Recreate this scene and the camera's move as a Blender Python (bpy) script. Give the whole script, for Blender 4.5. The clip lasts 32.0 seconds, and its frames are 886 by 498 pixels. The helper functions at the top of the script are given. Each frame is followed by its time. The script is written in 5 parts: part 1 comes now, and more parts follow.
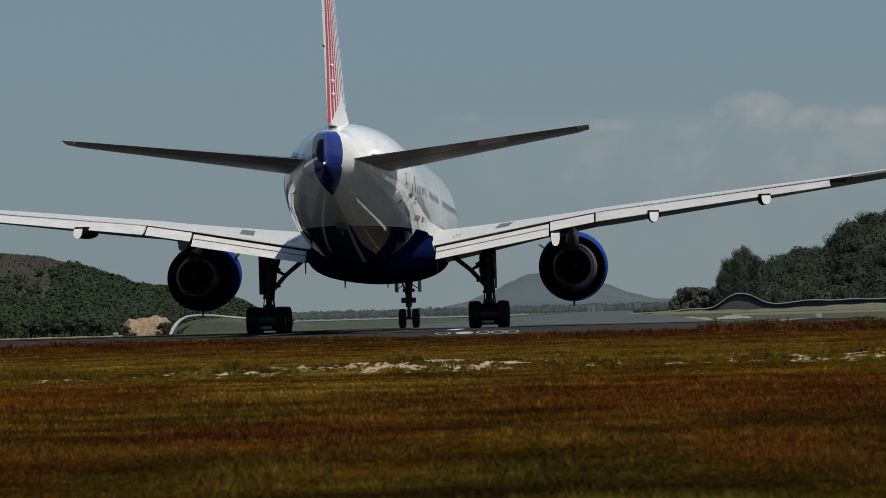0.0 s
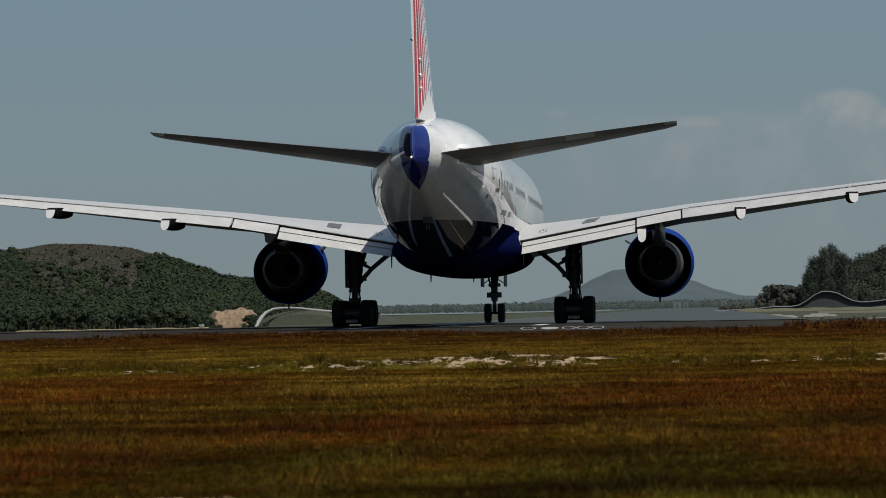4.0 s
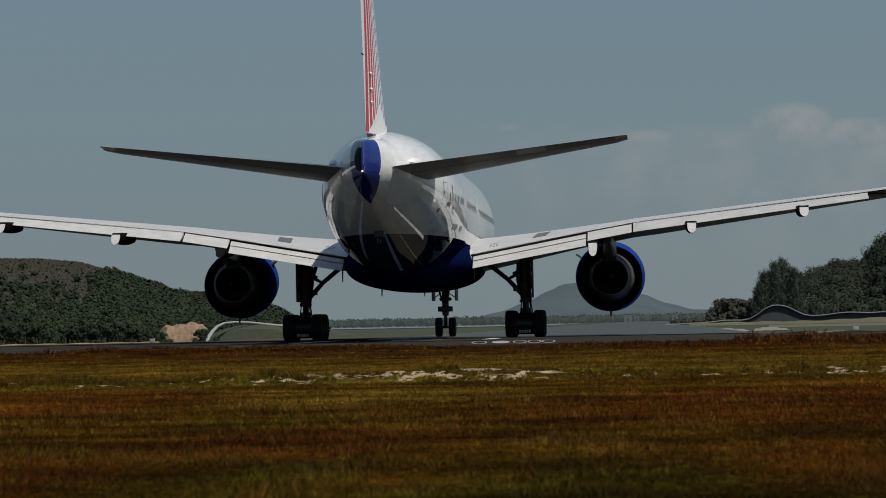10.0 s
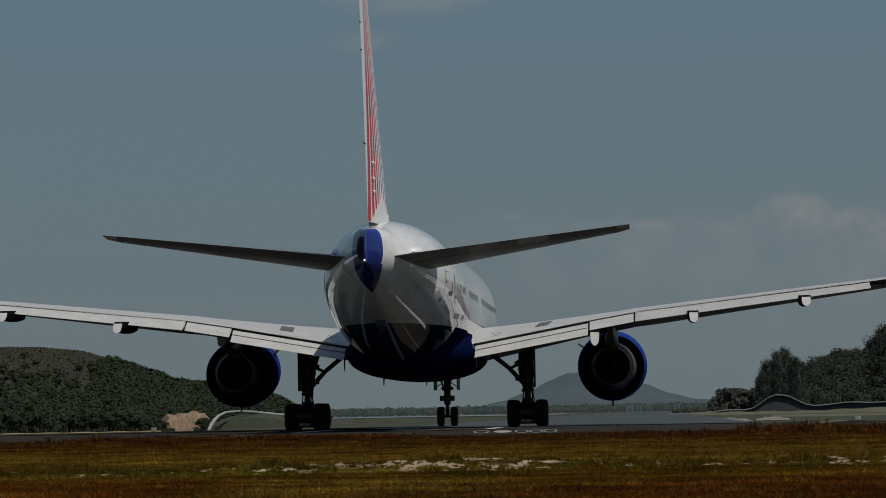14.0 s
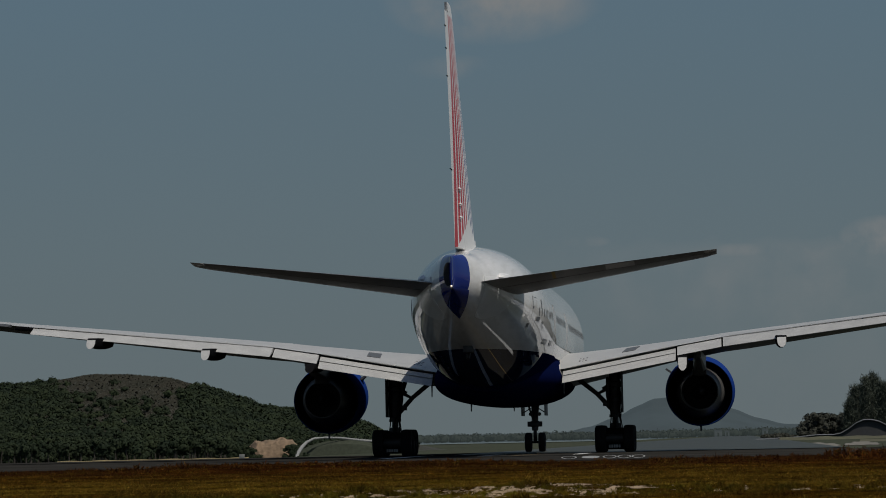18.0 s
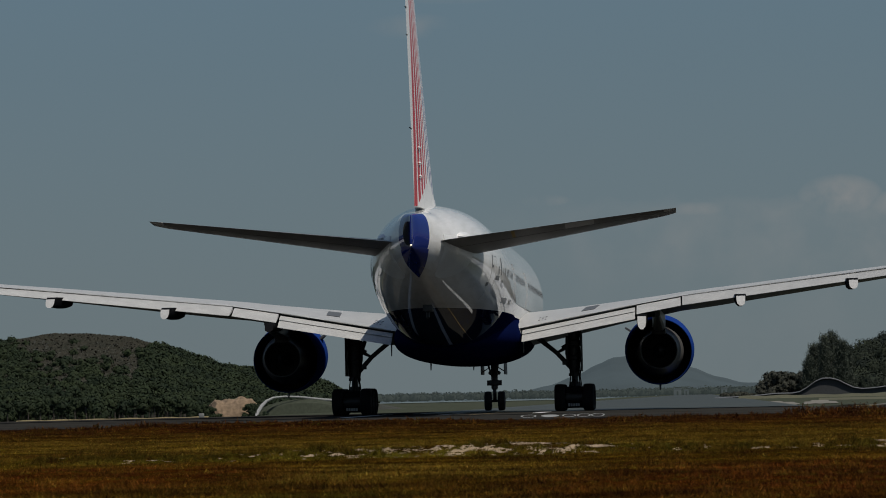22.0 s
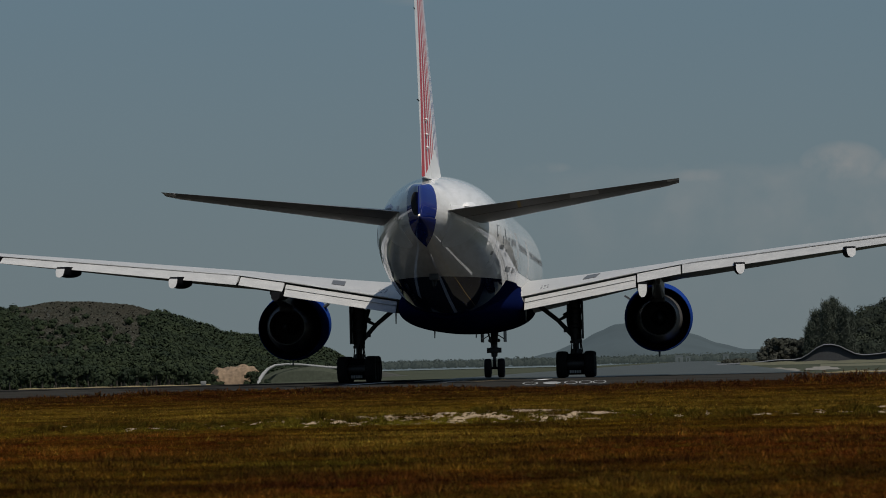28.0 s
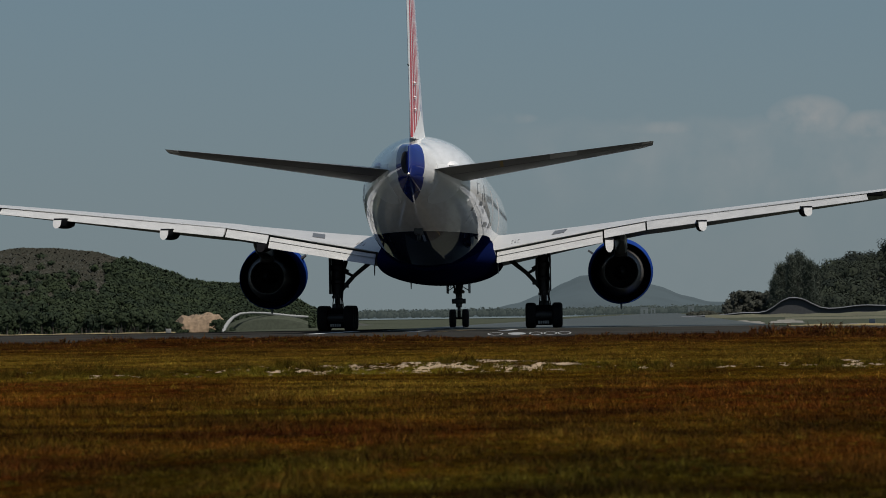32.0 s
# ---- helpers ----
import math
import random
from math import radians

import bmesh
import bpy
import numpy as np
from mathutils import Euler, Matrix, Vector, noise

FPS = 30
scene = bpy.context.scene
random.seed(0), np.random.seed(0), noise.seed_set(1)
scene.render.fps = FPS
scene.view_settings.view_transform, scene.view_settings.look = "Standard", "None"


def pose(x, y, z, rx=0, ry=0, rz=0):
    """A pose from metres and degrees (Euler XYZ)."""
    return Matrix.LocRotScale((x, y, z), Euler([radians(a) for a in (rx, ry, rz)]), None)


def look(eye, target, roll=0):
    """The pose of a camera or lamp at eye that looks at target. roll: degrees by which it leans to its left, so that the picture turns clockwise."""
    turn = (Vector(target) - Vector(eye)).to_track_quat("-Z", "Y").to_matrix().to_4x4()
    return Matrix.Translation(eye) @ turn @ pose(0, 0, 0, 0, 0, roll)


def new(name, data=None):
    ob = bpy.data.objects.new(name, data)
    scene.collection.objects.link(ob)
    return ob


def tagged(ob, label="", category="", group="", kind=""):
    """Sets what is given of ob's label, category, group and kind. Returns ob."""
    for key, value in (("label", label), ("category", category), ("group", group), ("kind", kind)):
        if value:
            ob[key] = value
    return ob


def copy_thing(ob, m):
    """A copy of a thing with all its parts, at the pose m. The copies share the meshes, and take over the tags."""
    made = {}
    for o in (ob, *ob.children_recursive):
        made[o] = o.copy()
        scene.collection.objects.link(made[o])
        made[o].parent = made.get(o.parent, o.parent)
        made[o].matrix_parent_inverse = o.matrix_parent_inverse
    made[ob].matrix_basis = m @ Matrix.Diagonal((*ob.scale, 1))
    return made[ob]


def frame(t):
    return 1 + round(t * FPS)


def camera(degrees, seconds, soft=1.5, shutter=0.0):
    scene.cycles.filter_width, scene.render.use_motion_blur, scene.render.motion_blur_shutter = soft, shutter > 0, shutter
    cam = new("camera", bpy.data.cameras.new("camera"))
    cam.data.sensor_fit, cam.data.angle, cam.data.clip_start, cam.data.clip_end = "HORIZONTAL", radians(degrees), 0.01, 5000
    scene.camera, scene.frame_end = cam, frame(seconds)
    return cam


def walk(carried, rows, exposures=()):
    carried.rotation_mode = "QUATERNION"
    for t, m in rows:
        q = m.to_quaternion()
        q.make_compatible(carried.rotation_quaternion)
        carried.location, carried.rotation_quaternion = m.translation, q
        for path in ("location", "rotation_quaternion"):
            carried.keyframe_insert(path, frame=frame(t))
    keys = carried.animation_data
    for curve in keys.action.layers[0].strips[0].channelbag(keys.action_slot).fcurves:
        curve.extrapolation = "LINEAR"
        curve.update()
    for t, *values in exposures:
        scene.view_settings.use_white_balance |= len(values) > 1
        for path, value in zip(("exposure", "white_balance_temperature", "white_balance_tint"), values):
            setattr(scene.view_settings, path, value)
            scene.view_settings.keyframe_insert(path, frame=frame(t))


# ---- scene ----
# ---- camera: a long lens on a fixed spot, panned and tilted by hand ----
cam = camera(15.0, 32.0, soft=0.92)
cam.data.dof.use_dof, cam.data.dof.focus_distance, cam.data.dof.aperture_fstop = True, 150.0, 4.8
EYE = (0.0, 0.0, 0.72)
TURNS = [  # seconds, yaw, pitch, roll
    (0, 2.956, 1.112, 1.609),
    (0.5, 3.001, 1.287, 0.729),
    (1, 3.281, 0.916, 1.924),
    (1.5, 3.662, 0.509, 1.581),
    (2, 4.141, 0.404, 1.344),
    (2.5, 4.143, 1.020, 0.960),
    (3, 4.373, 1.220, 1.132),
    (3.5, 4.492, 1.155, 1.106),
    (5.5, 3.924, 0.862, 0.629),
    (6, 3.824, 0.893, 0.713),
    (6.5, 3.902, 0.980, 0.989),
    (7, 4.084, 1.055, 1.041),
    (7.5, 4.256, 1.157, 1.055),
    (8, 4.302, 1.177, 1.035),
    (8.5, 4.310, 1.242, 1.039),
    (9, 4.201, 1.260, 1.133),
    (9.5, 3.862, 1.280, 1.139),
    (10, 3.579, 1.278, 1.099),
    (10.5, 3.366, 1.378, 1.074),
    (11, 3.228, 1.446, 1.141),
    (11.5, 3.123, 1.417, 1.009),
    (12, 3.065, 1.461, 0.781),
    (12.5, 3.118, 1.552, 0.895),
    (13, 3.453, 1.966, 0.988),
    (13.5, 3.496, 2.546, 1.006),
    (14, 3.611, 2.798, 1.030),
    (14.5, 4.223, 3.085, 1.199),
    (15, 4.696, 3.324, 1.213),
    (15.5, 5.116, 3.530, 1.246),
    (17.5, 5.125, 3.347, 1.108),
    (18, 5.102, 3.266, 1.207),
    (18.5, 4.923, 3.171, 1.262),
    (19, 4.808, 3.085, 1.267),
    (19.5, 4.676, 3.013, 1.216),
    (20, 4.534, 2.918, 1.286),
    (20.5, 4.444, 2.799, 1.297),
    (21, 4.425, 2.717, 1.327),
    (21.5, 4.328, 2.567, 1.143),
    (22, 4.415, 2.553, 1.264),
    (22.5, 4.606, 2.467, 1.249),
    (23, 4.707, 2.468, 1.288),
    (23.5, 4.840, 2.471, 1.302),
    (24, 4.767, 2.457, 1.334),
    (24.5, 4.520, 2.347, 1.114),
    (25, 4.204, 2.163, 1.084),
    (25.5, 3.640, 1.970, 0.915),
    (27.5, 4.459, 2.070, 1.511),
    (28, 4.445, 1.997, 1.389),
    (28.5, 4.357, 1.833, 1.383),
    (29, 4.052, 1.744, 1.289),
    (29.5, 4.195, 1.589, 1.211),
    (30, 4.330, 1.519, 1.062),
    (30.5, 4.281, 1.384, 1.062),
    (31, 4.466, 1.180, 1.036),
    (31.5, 4.116, 1.156, 1.117),
    (32, 3.853, 1.134, 0.882),
]
EXPOSURES = [(0, 0.09), (6, 0.0), (9, 0.0), (10, -0.1), (12, -0.14), (15, -0.68), (19, -0.74), (23, -0.45), (28, -0.42), (32, -0.14)]
walk(cam, [(t, pose(*EYE, 90 + pitch, roll, yaw)) for t, yaw, pitch, roll in TURNS], EXPOSURES)

# ---- light: high sun over the right shoulder of the aircraft, hazy tropical sky ----
SUN_TO = Vector((0.41, -0.30, 0.86)).normalized()
world = bpy.data.worlds.new("sky")
scene.world = world
world.use_nodes = True


def node(nt, kind, **values):
    n = nt.nodes.new(kind)
    for key, value in values.items():
        if key in ("operation", "blend_type", "data_type", "sky_type", "noise_dimensions", "feature", "attribute_name",
                   "sun_disc", "sun_elevation", "sun_rotation", "air_density", "dust_density", "ozone_density", "altitude",
                   "vector_type", "clamp", "wave_type", "bands_direction", "distance", "interpolation_type"):
            assign(n, key, value)
        else:
            n.inputs[key.replace("_", " ")].default_value = value
    return n


def assign(n, key, value):
    if key == "operation": n.operation = value
    elif key == "blend_type": n.blend_type = value
    elif key == "data_type": n.data_type = value
    elif key == "sky_type": n.sky_type = value
    elif key == "noise_dimensions": n.noise_dimensions = value
    elif key == "feature": n.feature = value
    elif key == "attribute_name": n.attribute_name = value
    elif key == "sun_disc": n.sun_disc = value
    elif key == "sun_elevation": n.sun_elevation = value
    elif key == "sun_rotation": n.sun_rotation = value
    elif key == "air_density": n.air_density = value
    elif key == "dust_density": n.dust_density = value
    elif key == "ozone_density": n.ozone_density = value
    elif key == "altitude": n.altitude = value
    elif key == "clamp": n.clamp = value
    elif key == "interpolation_type": n.interpolation_type = value


def ramp(nt, source, *stops):
    r = nt.nodes.new("ShaderNodeValToRGB")
    while len(r.color_ramp.elements) < len(stops):
        r.color_ramp.elements.new(0.5)
    for e, (at, col) in zip(r.color_ramp.elements, stops):
        e.position = at
        e.color = (*col, 1) if len(col) == 3 else col
    nt.links.new(source, r.inputs[0])
    return r.outputs[0]


def maths(nt, op, a, b=None, c=None):
    n = node(nt, "ShaderNodeMath", operation=op)
    for i, v in enumerate((a, b, c)):
        if v is None:
            continue
        if isinstance(v, (int, float)):
            n.inputs[i].default_value = v
        else:
            nt.links.new(v, n.inputs[i])
    return n.outputs[0]


def mix(nt, fac, a, b, blend="MIX"):
    n = nt.nodes.new("ShaderNodeMixRGB")
    n.blend_type = blend
    for i, v in enumerate((fac, a, b)):
        if isinstance(v, (int, float)):
            n.inputs[i].default_value = v
        elif isinstance(v, tuple):
            n.inputs[i].default_value = (*v, 1)
        else:
            nt.links.new(v, n.inputs[i])
    return n.outputs[0]


def build_sky():
    nt = world.node_tree
    nt.nodes.clear()
    sky = node(nt, "ShaderNodeTexSky", sky_type="NISHITA", sun_disc=False, sun_elevation=math.asin(SUN_TO.z),
               sun_rotation=math.atan2(SUN_TO.x, SUN_TO.y), air_density=1.0, dust_density=1.0, ozone_density=2.5)
    bg = node(nt, "ShaderNodeBackground", Strength=0.075)
    out = nt.nodes.new("ShaderNodeOutputWorld")
    co = nt.nodes.new("ShaderNodeTexCoord")
    # faint fair-weather clouds: noise inside soft patches of the sky
    noise_big = node(nt, "ShaderNodeTexNoise", Scale=70.0, Detail=6.0, Roughness=0.5)
    nt.links.new(co.outputs["Generated"], noise_big.inputs["Vector"])
    total = None
    for yaw, elev, wide, high, amount in CLOUDS:
        d = Vector((-math.sin(radians(yaw)), math.cos(radians(yaw)), 0))
        side = Vector((math.cos(radians(yaw)), math.sin(radians(yaw)), 0))
        dot = node(nt, "ShaderNodeVectorMath", operation="DOT_PRODUCT")
        nt.links.new(co.outputs["Generated"], dot.inputs[0])
        dot.inputs[1].default_value = side
        u = maths(nt, "DIVIDE", dot.outputs["Value"], wide)
        sep = nt.nodes.new("ShaderNodeSeparateXYZ")
        nt.links.new(co.outputs["Generated"], sep.inputs[0])
        v = maths(nt, "DIVIDE", maths(nt, "SUBTRACT", sep.outputs["Z"], math.sin(radians(elev))), high)
        r2 = maths(nt, "ADD", maths(nt, "MULTIPLY", u, u), maths(nt, "MULTIPLY", v, v))
        soft = maths(nt, "MULTIPLY", maths(nt, "MAXIMUM", maths(nt, "SUBTRACT", 1.0, r2), 0.0), amount)
        total = soft if total is None else maths(nt, "MAXIMUM", total, soft)
    body = maths(nt, "MULTIPLY", ramp(nt, noise_big.outputs["Fac"], (0.30, (0, 0, 0)), (0.66, (1, 1, 1))), total)
    low = nt.nodes.new("ShaderNodeSeparateXYZ")
    nt.links.new(co.outputs["Generated"], low.inputs[0])
    # a low bank of thin cloud with a ragged top over one half of the horizon
    rag = maths(nt, "MULTIPLY", maths(nt, "SUBTRACT", noise_big.outputs["Fac"], 0.5), 0.016)
    lift = maths(nt, "ADD", low.outputs["Z"], rag)
    bank = maths(nt, "MULTIPLY", ramp(nt, lift, (0.030, (0.25, 0.25, 0.25)), (0.050, (1, 1, 1)), (0.0555, (0.9, 0.9, 0.9)), (0.0580, (0, 0, 0))),
                 ramp(nt, maths(nt, "ADD", low.outputs["X"], 0.5), (0.43, (0, 0, 0)), (0.47, (0.55, 0.55, 0.55)), (0.53, (1, 1, 1))))
    bank = maths(nt, "MULTIPLY", bank, ramp(nt, noise_big.outputs["Fac"], (0.35, (0.10, 0.10, 0.10)), (0.68, (0.45, 0.45, 0.45))))
    body = maths(nt, "MAXIMUM", body, bank)
    # grey-blue haze that thins out with height
    haze = ramp(nt, low.outputs["Z"], (0.0, (0.95, 0.95, 0.95)), (0.10, (0.88, 0.88, 0.88)), (0.30, (0.35, 0.35, 0.35)), (0.7, (0, 0, 0)))
    band = ramp(nt, low.outputs["Z"], (0.0, (0, 0, 0)), (0.13, (1, 1, 1)))
    col = mix(nt, haze, sky.outputs[0], mix(nt, band, HAZE, HAZE_HIGH))
    col = mix(nt, body, col, CLOUD_COLOUR)
    nt.links.new(col, bg.inputs["Color"])
    nt.links.new(bg.outputs[0], out.inputs[0])


CLOUDS = [(-2.4, 3.28, 0.013, 0.0068, 1.4), (-3.5, 3.10, 0.013, 0.005, 1.2), (-4.4, 3.12, 0.010, 0.004, 1.1), (2.6, 3.33, 0.008, 0.002, 0.7), (0.05, 3.12, 0.020, 0.0025, 0.6),
          (4.1, 7.5, 0.034, 0.014, 1.1), (4.8, 6.35, 0.014, 0.004, 0.4)]
HAZE = (2.6, 3.25, 3.5)
HAZE_HIGH = (1.98, 3.12, 3.95)
CLOUD_COLOUR = (4.3, 4.45, 4.5)
build_sky()
sun = new("sun", bpy.data.lights.new("sun", "SUN"))
sun.data.energy, sun.data.angle, sun.data.color = 4.2, radians(0.53), (1.0, 0.94, 0.85)
sun.matrix_world = look(SUN_TO * 100, (0, 0, 0))


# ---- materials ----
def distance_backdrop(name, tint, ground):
    """Hills, trees and huts kilometres off: pale air haze added as glow."""
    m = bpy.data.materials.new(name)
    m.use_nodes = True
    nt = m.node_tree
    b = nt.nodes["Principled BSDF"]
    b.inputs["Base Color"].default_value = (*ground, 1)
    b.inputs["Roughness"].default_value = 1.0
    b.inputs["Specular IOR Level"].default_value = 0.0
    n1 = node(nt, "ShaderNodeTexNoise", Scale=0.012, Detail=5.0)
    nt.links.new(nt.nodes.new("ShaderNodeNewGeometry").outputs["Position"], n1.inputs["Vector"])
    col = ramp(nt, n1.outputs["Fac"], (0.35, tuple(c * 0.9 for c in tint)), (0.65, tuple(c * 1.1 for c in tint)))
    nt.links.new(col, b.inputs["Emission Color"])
    # the haze before them is emitted by the surface itself
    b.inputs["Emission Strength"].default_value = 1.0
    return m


def material(name, base, rough=0.5, metal=0.0, vary=0.12, scale=4.0, fine=60.0, bump=0.02, coat=0.0, spec=0.5, random_tone=0.0):
    """A painted, metal or natural surface with stains at one scale and grain at another."""
    m = bpy.data.materials.new(name)
    m.use_nodes = True
    nt = m.node_tree
    b = nt.nodes["Principled BSDF"]
    co = nt.nodes.new("ShaderNodeTexCoord").outputs["Object"]
    n1 = node(nt, "ShaderNodeTexNoise", Scale=scale, Detail=5.0)
    n2 = node(nt, "ShaderNodeTexNoise", Scale=fine, Detail=3.0)
    nt.links.new(co, n1.inputs["Vector"]), nt.links.new(co, n2.inputs["Vector"])
    f = maths(nt, "MULTIPLY", n1.outputs["Fac"], n2.outputs["Fac"])
    tone = ramp(nt, f, (0.12, tuple(max(0, c * (1 - vary)) for c in base)), (0.42, tuple(min(1, c * (1 + vary)) for c in base)))
    if random_tone:
        info = nt.nodes.new("ShaderNodeNewGeometry").outputs["Random Per Island"]
        tone = mix(nt, 1.0, tone, ramp(nt, info, (0, (1 - random_tone,) * 3), (1, (1 + random_tone,) * 3)), "MULTIPLY")
    nt.links.new(tone, b.inputs["Base Color"])
    r = maths(nt, "MULTIPLY_ADD", n1.outputs["Fac"], 0.3 * rough, rough * 0.85)
    nt.links.new(r, b.inputs["Roughness"])
    b.inputs["Metallic"].default_value = metal
    b.inputs["Coat Weight"].default_value = coat
    b.inputs["Coat Roughness"].default_value = 0.06
    b.inputs["Specular IOR Level"].default_value = spec
    if bump:
        bp = node(nt, "ShaderNodeBump", Strength=bump * 4, Distance=0.02)
        nt.links.new(n2.outputs["Fac"], bp.inputs["Height"])
        nt.links.new(bp.outputs[0], b.inputs["Normal"])
    return m


def fuselage_paint():
    """White upper body, navy belly below one level line, blue tail cone; long faint streaks of grime."""
    m = material("airliner_body_paint", (0.79, 0.785, 0.77), rough=0.035, vary=0.03, scale=0.8, fine=9.0, bump=0.0, coat=0.0, spec=0.55)
    nt = m.node_tree
    b = nt.nodes["Principled BSDF"]
    white = b.inputs["Base Color"].links[0].from_socket
    geo = nt.nodes.new("ShaderNodeTexCoord").outputs["Object"]
    sep = nt.nodes.new("ShaderNodeSeparateXYZ")
    nt.links.new(geo, sep.inputs[0])
    x, y, z = sep.outputs
    # the white of the wing roots sweeps down over the navy
    sweep = nt.nodes.new("ShaderNodeMapRange")
    outer = nt.nodes.new("ShaderNodeMapRange")
    for n, source, a, c in ((sweep, y, -6.6, -4.2), (outer, maths(nt, "ABSOLUTE", x), 2.75, 3.15)):
        n.interpolation_type = "SMOOTHSTEP"
        n.inputs["From Min"].default_value, n.inputs["From Max"].default_value = a, c
        nt.links.new(source, n.inputs["Value"])
    line = maths(nt, "MULTIPLY_ADD", maths(nt, "MULTIPLY", sweep.outputs["Result"], outer.outputs["Result"]), -0.95, 4.66)
    low = maths(nt, "LESS_THAN", z, line)
    grime = node(nt, "ShaderNodeTexNoise", Scale=1.0, Detail=4.0)
    stretch = node(nt, "ShaderNodeMapping")
    stretch.inputs["Scale"].default_value = (5.0, 0.25, 5.0)
    nt.links.new(geo, stretch.inputs["Vector"]), nt.links.new(stretch.outputs[0], grime.inputs["Vector"])
    white = mix(nt, 1.0, white, ramp(nt, grime.outputs["Fac"], (0.35, (0.90, 0.895, 0.88)), (0.6, (1, 1, 1))), "MULTIPLY")
    col = mix(nt, low, white, (0.003, 0.006, 0.034))
    matt = maths(nt, "MULTIPLY_ADD", maths(nt, "GREATER_THAN", y, -13.2), 0.30, 0.25)
    nt.links.new(maths(nt, "SUBTRACT", 0.55, maths(nt, "MULTIPLY", low, matt)), b.inputs["Specular IOR Level"])
    # tail cone: a blue shield that runs to a point on the underside
    keel = maths(nt, "MAXIMUM", maths(nt, "SUBTRACT", 1.0, maths(nt, "DIVIDE", maths(nt, "ABSOLUTE", x), 0.62)), 0.0)
    below = maths(nt, "LESS_THAN", z, 6.9)
    edge = maths(nt, "ADD", maths(nt, "MULTIPLY", maths(nt, "MULTIPLY", keel, below), 2.2), -29.35)
    blue = maths(nt, "LESS_THAN", y, edge)
    col = mix(nt, blue, col, (0.007, 0.022, 0.19))
    nt.links.new(col, b.inputs["Base Color"])
    return m


def fin_paint():
    """White fin with raked red stripes aft and blue ones ahead, by the share of the chord."""
    m = material("fin_paint", (0.80, 0.80, 0.79), rough=0.3, vary=0.05, scale=0.8, fine=9.0, bump=0.0, coat=0.0, spec=0.25)
    nt = m.node_tree
    b = nt.nodes["Principled BSDF"]
    white = b.inputs["Base Color"].links[0].from_socket
    sep = nt.nodes.new("ShaderNodeSeparateXYZ")
    nt.links.new(nt.nodes.new("ShaderNodeTexCoord").outputs["Object"], sep.inputs[0])
    _, y, z = sep.outputs
    # the stripes stand steeper than the fin, so that they drift forward along the chord
    chord = node(nt, "ShaderNodeAttribute", attribute_name="chord").outputs["Fac"]
    u = maths(nt, "SUBTRACT", chord, maths(nt, "MULTIPLY", maths(nt, "SUBTRACT", z, 9.6), 0.026))
    stripe = lambda a, w: maths(nt, "LESS_THAN", maths(nt, "ABSOLUTE", maths(nt, "SUBTRACT", u, a)), w)
    # the stripes pale out towards the tip
    fade = nt.nodes.new("ShaderNodeMapRange")
    for name, value in (("From Min", 14.0), ("From Max", 17.5), ("To Min", 1.0), ("To Max", 0.7)):
        fade.inputs[name].default_value = value
    nt.links.new(z, fade.inputs["Value"])
    top = maths(nt, "MULTIPLY", maths(nt, "LESS_THAN", z, 18.1), fade.outputs["Result"])
    # plain white leaf-shaped field at the fin's foot
    rise = maths(nt, "MULTIPLY_ADD", maths(nt, "ADD", y, 29.0), 0.36, 8.42)
    fall = maths(nt, "MULTIPLY_ADD", maths(nt, "ADD", y, 24.3), -0.30, 10.15)
    clear = maths(nt, "GREATER_THAN", z, maths(nt, "MINIMUM", rise, fall))
    col = white
    red, blue = (0.50, 0.010, 0.018), (0.012, 0.032, 0.20)
    for a, w, tint in ((0.065, 0.045, red), (0.185, 0.040, red), (0.29, 0.030, red), (0.38, 0.024, red), (0.465, 0.018, red), (0.56, 0.016, blue), (0.65, 0.018, blue), (0.75, 0.020, blue), (0.86, 0.025, blue), (0.97, 0.03, blue)):
        col = mix(nt, maths(nt, "MULTIPLY", maths(nt, "MULTIPLY", stripe(a, w), clear), top), col, tint)
    nt.links.new(col, b.inputs["Base Color"])
    return m


BODY = fuselage_paint()
FIN = fin_paint()
WHITE = material("white_gloss_paint", (0.80, 0.80, 0.79), rough=0.25, vary=0.06, scale=1.0, fine=14, bump=0.0, coat=0.0, spec=0.25)
WING = material("light_grey_wing_paint", (0.46, 0.46, 0.45), rough=0.38, vary=0.10, scale=0.9, fine=8, bump=0.0)
FLAP = material("pale_flap_paint", (0.45, 0.45, 0.435), rough=0.42, vary=0.13, scale=1.4, fine=11, bump=0.0)
# grey darkened so the undersides look shaded; doors and ailerons share it
GREY = material("shade_darkened_grey", (0.075, 0.077, 0.08), rough=0.5, vary=0.15, scale=1.0, fine=10, bump=0.0, spec=0.1)
STAB = material("grey_tailplane_paint", (0.155, 0.154, 0.15), rough=0.35, vary=0.10, scale=0.8, fine=9, bump=0.0)
BLUE = material("royal_blue_cowl_paint", (0.012, 0.040, 0.20), rough=0.2, vary=0.10, scale=1.0, fine=14, bump=0.0, coat=0.0, spec=0.0)
METAL = material("heat_stained_titanium", (0.035, 0.033, 0.03), rough=0.5, metal=0.0, vary=0.25, scale=3, fine=30, bump=0.01)
CORE = material("bare_nozzle_metal", (0.10, 0.097, 0.092), rough=0.38, vary=0.2, scale=3, fine=30, bump=0.01, spec=0.5)
STEEL = material("oily_steel", (0.032, 0.032, 0.032), rough=0.55, metal=0.2, vary=0.25, scale=4, fine=40, bump=0.01)
DARKMETAL = material("sooty_duct_metal", (0.012, 0.012, 0.012), rough=0.7, metal=0.0, vary=0.3, scale=3, fine=30, bump=0.01)
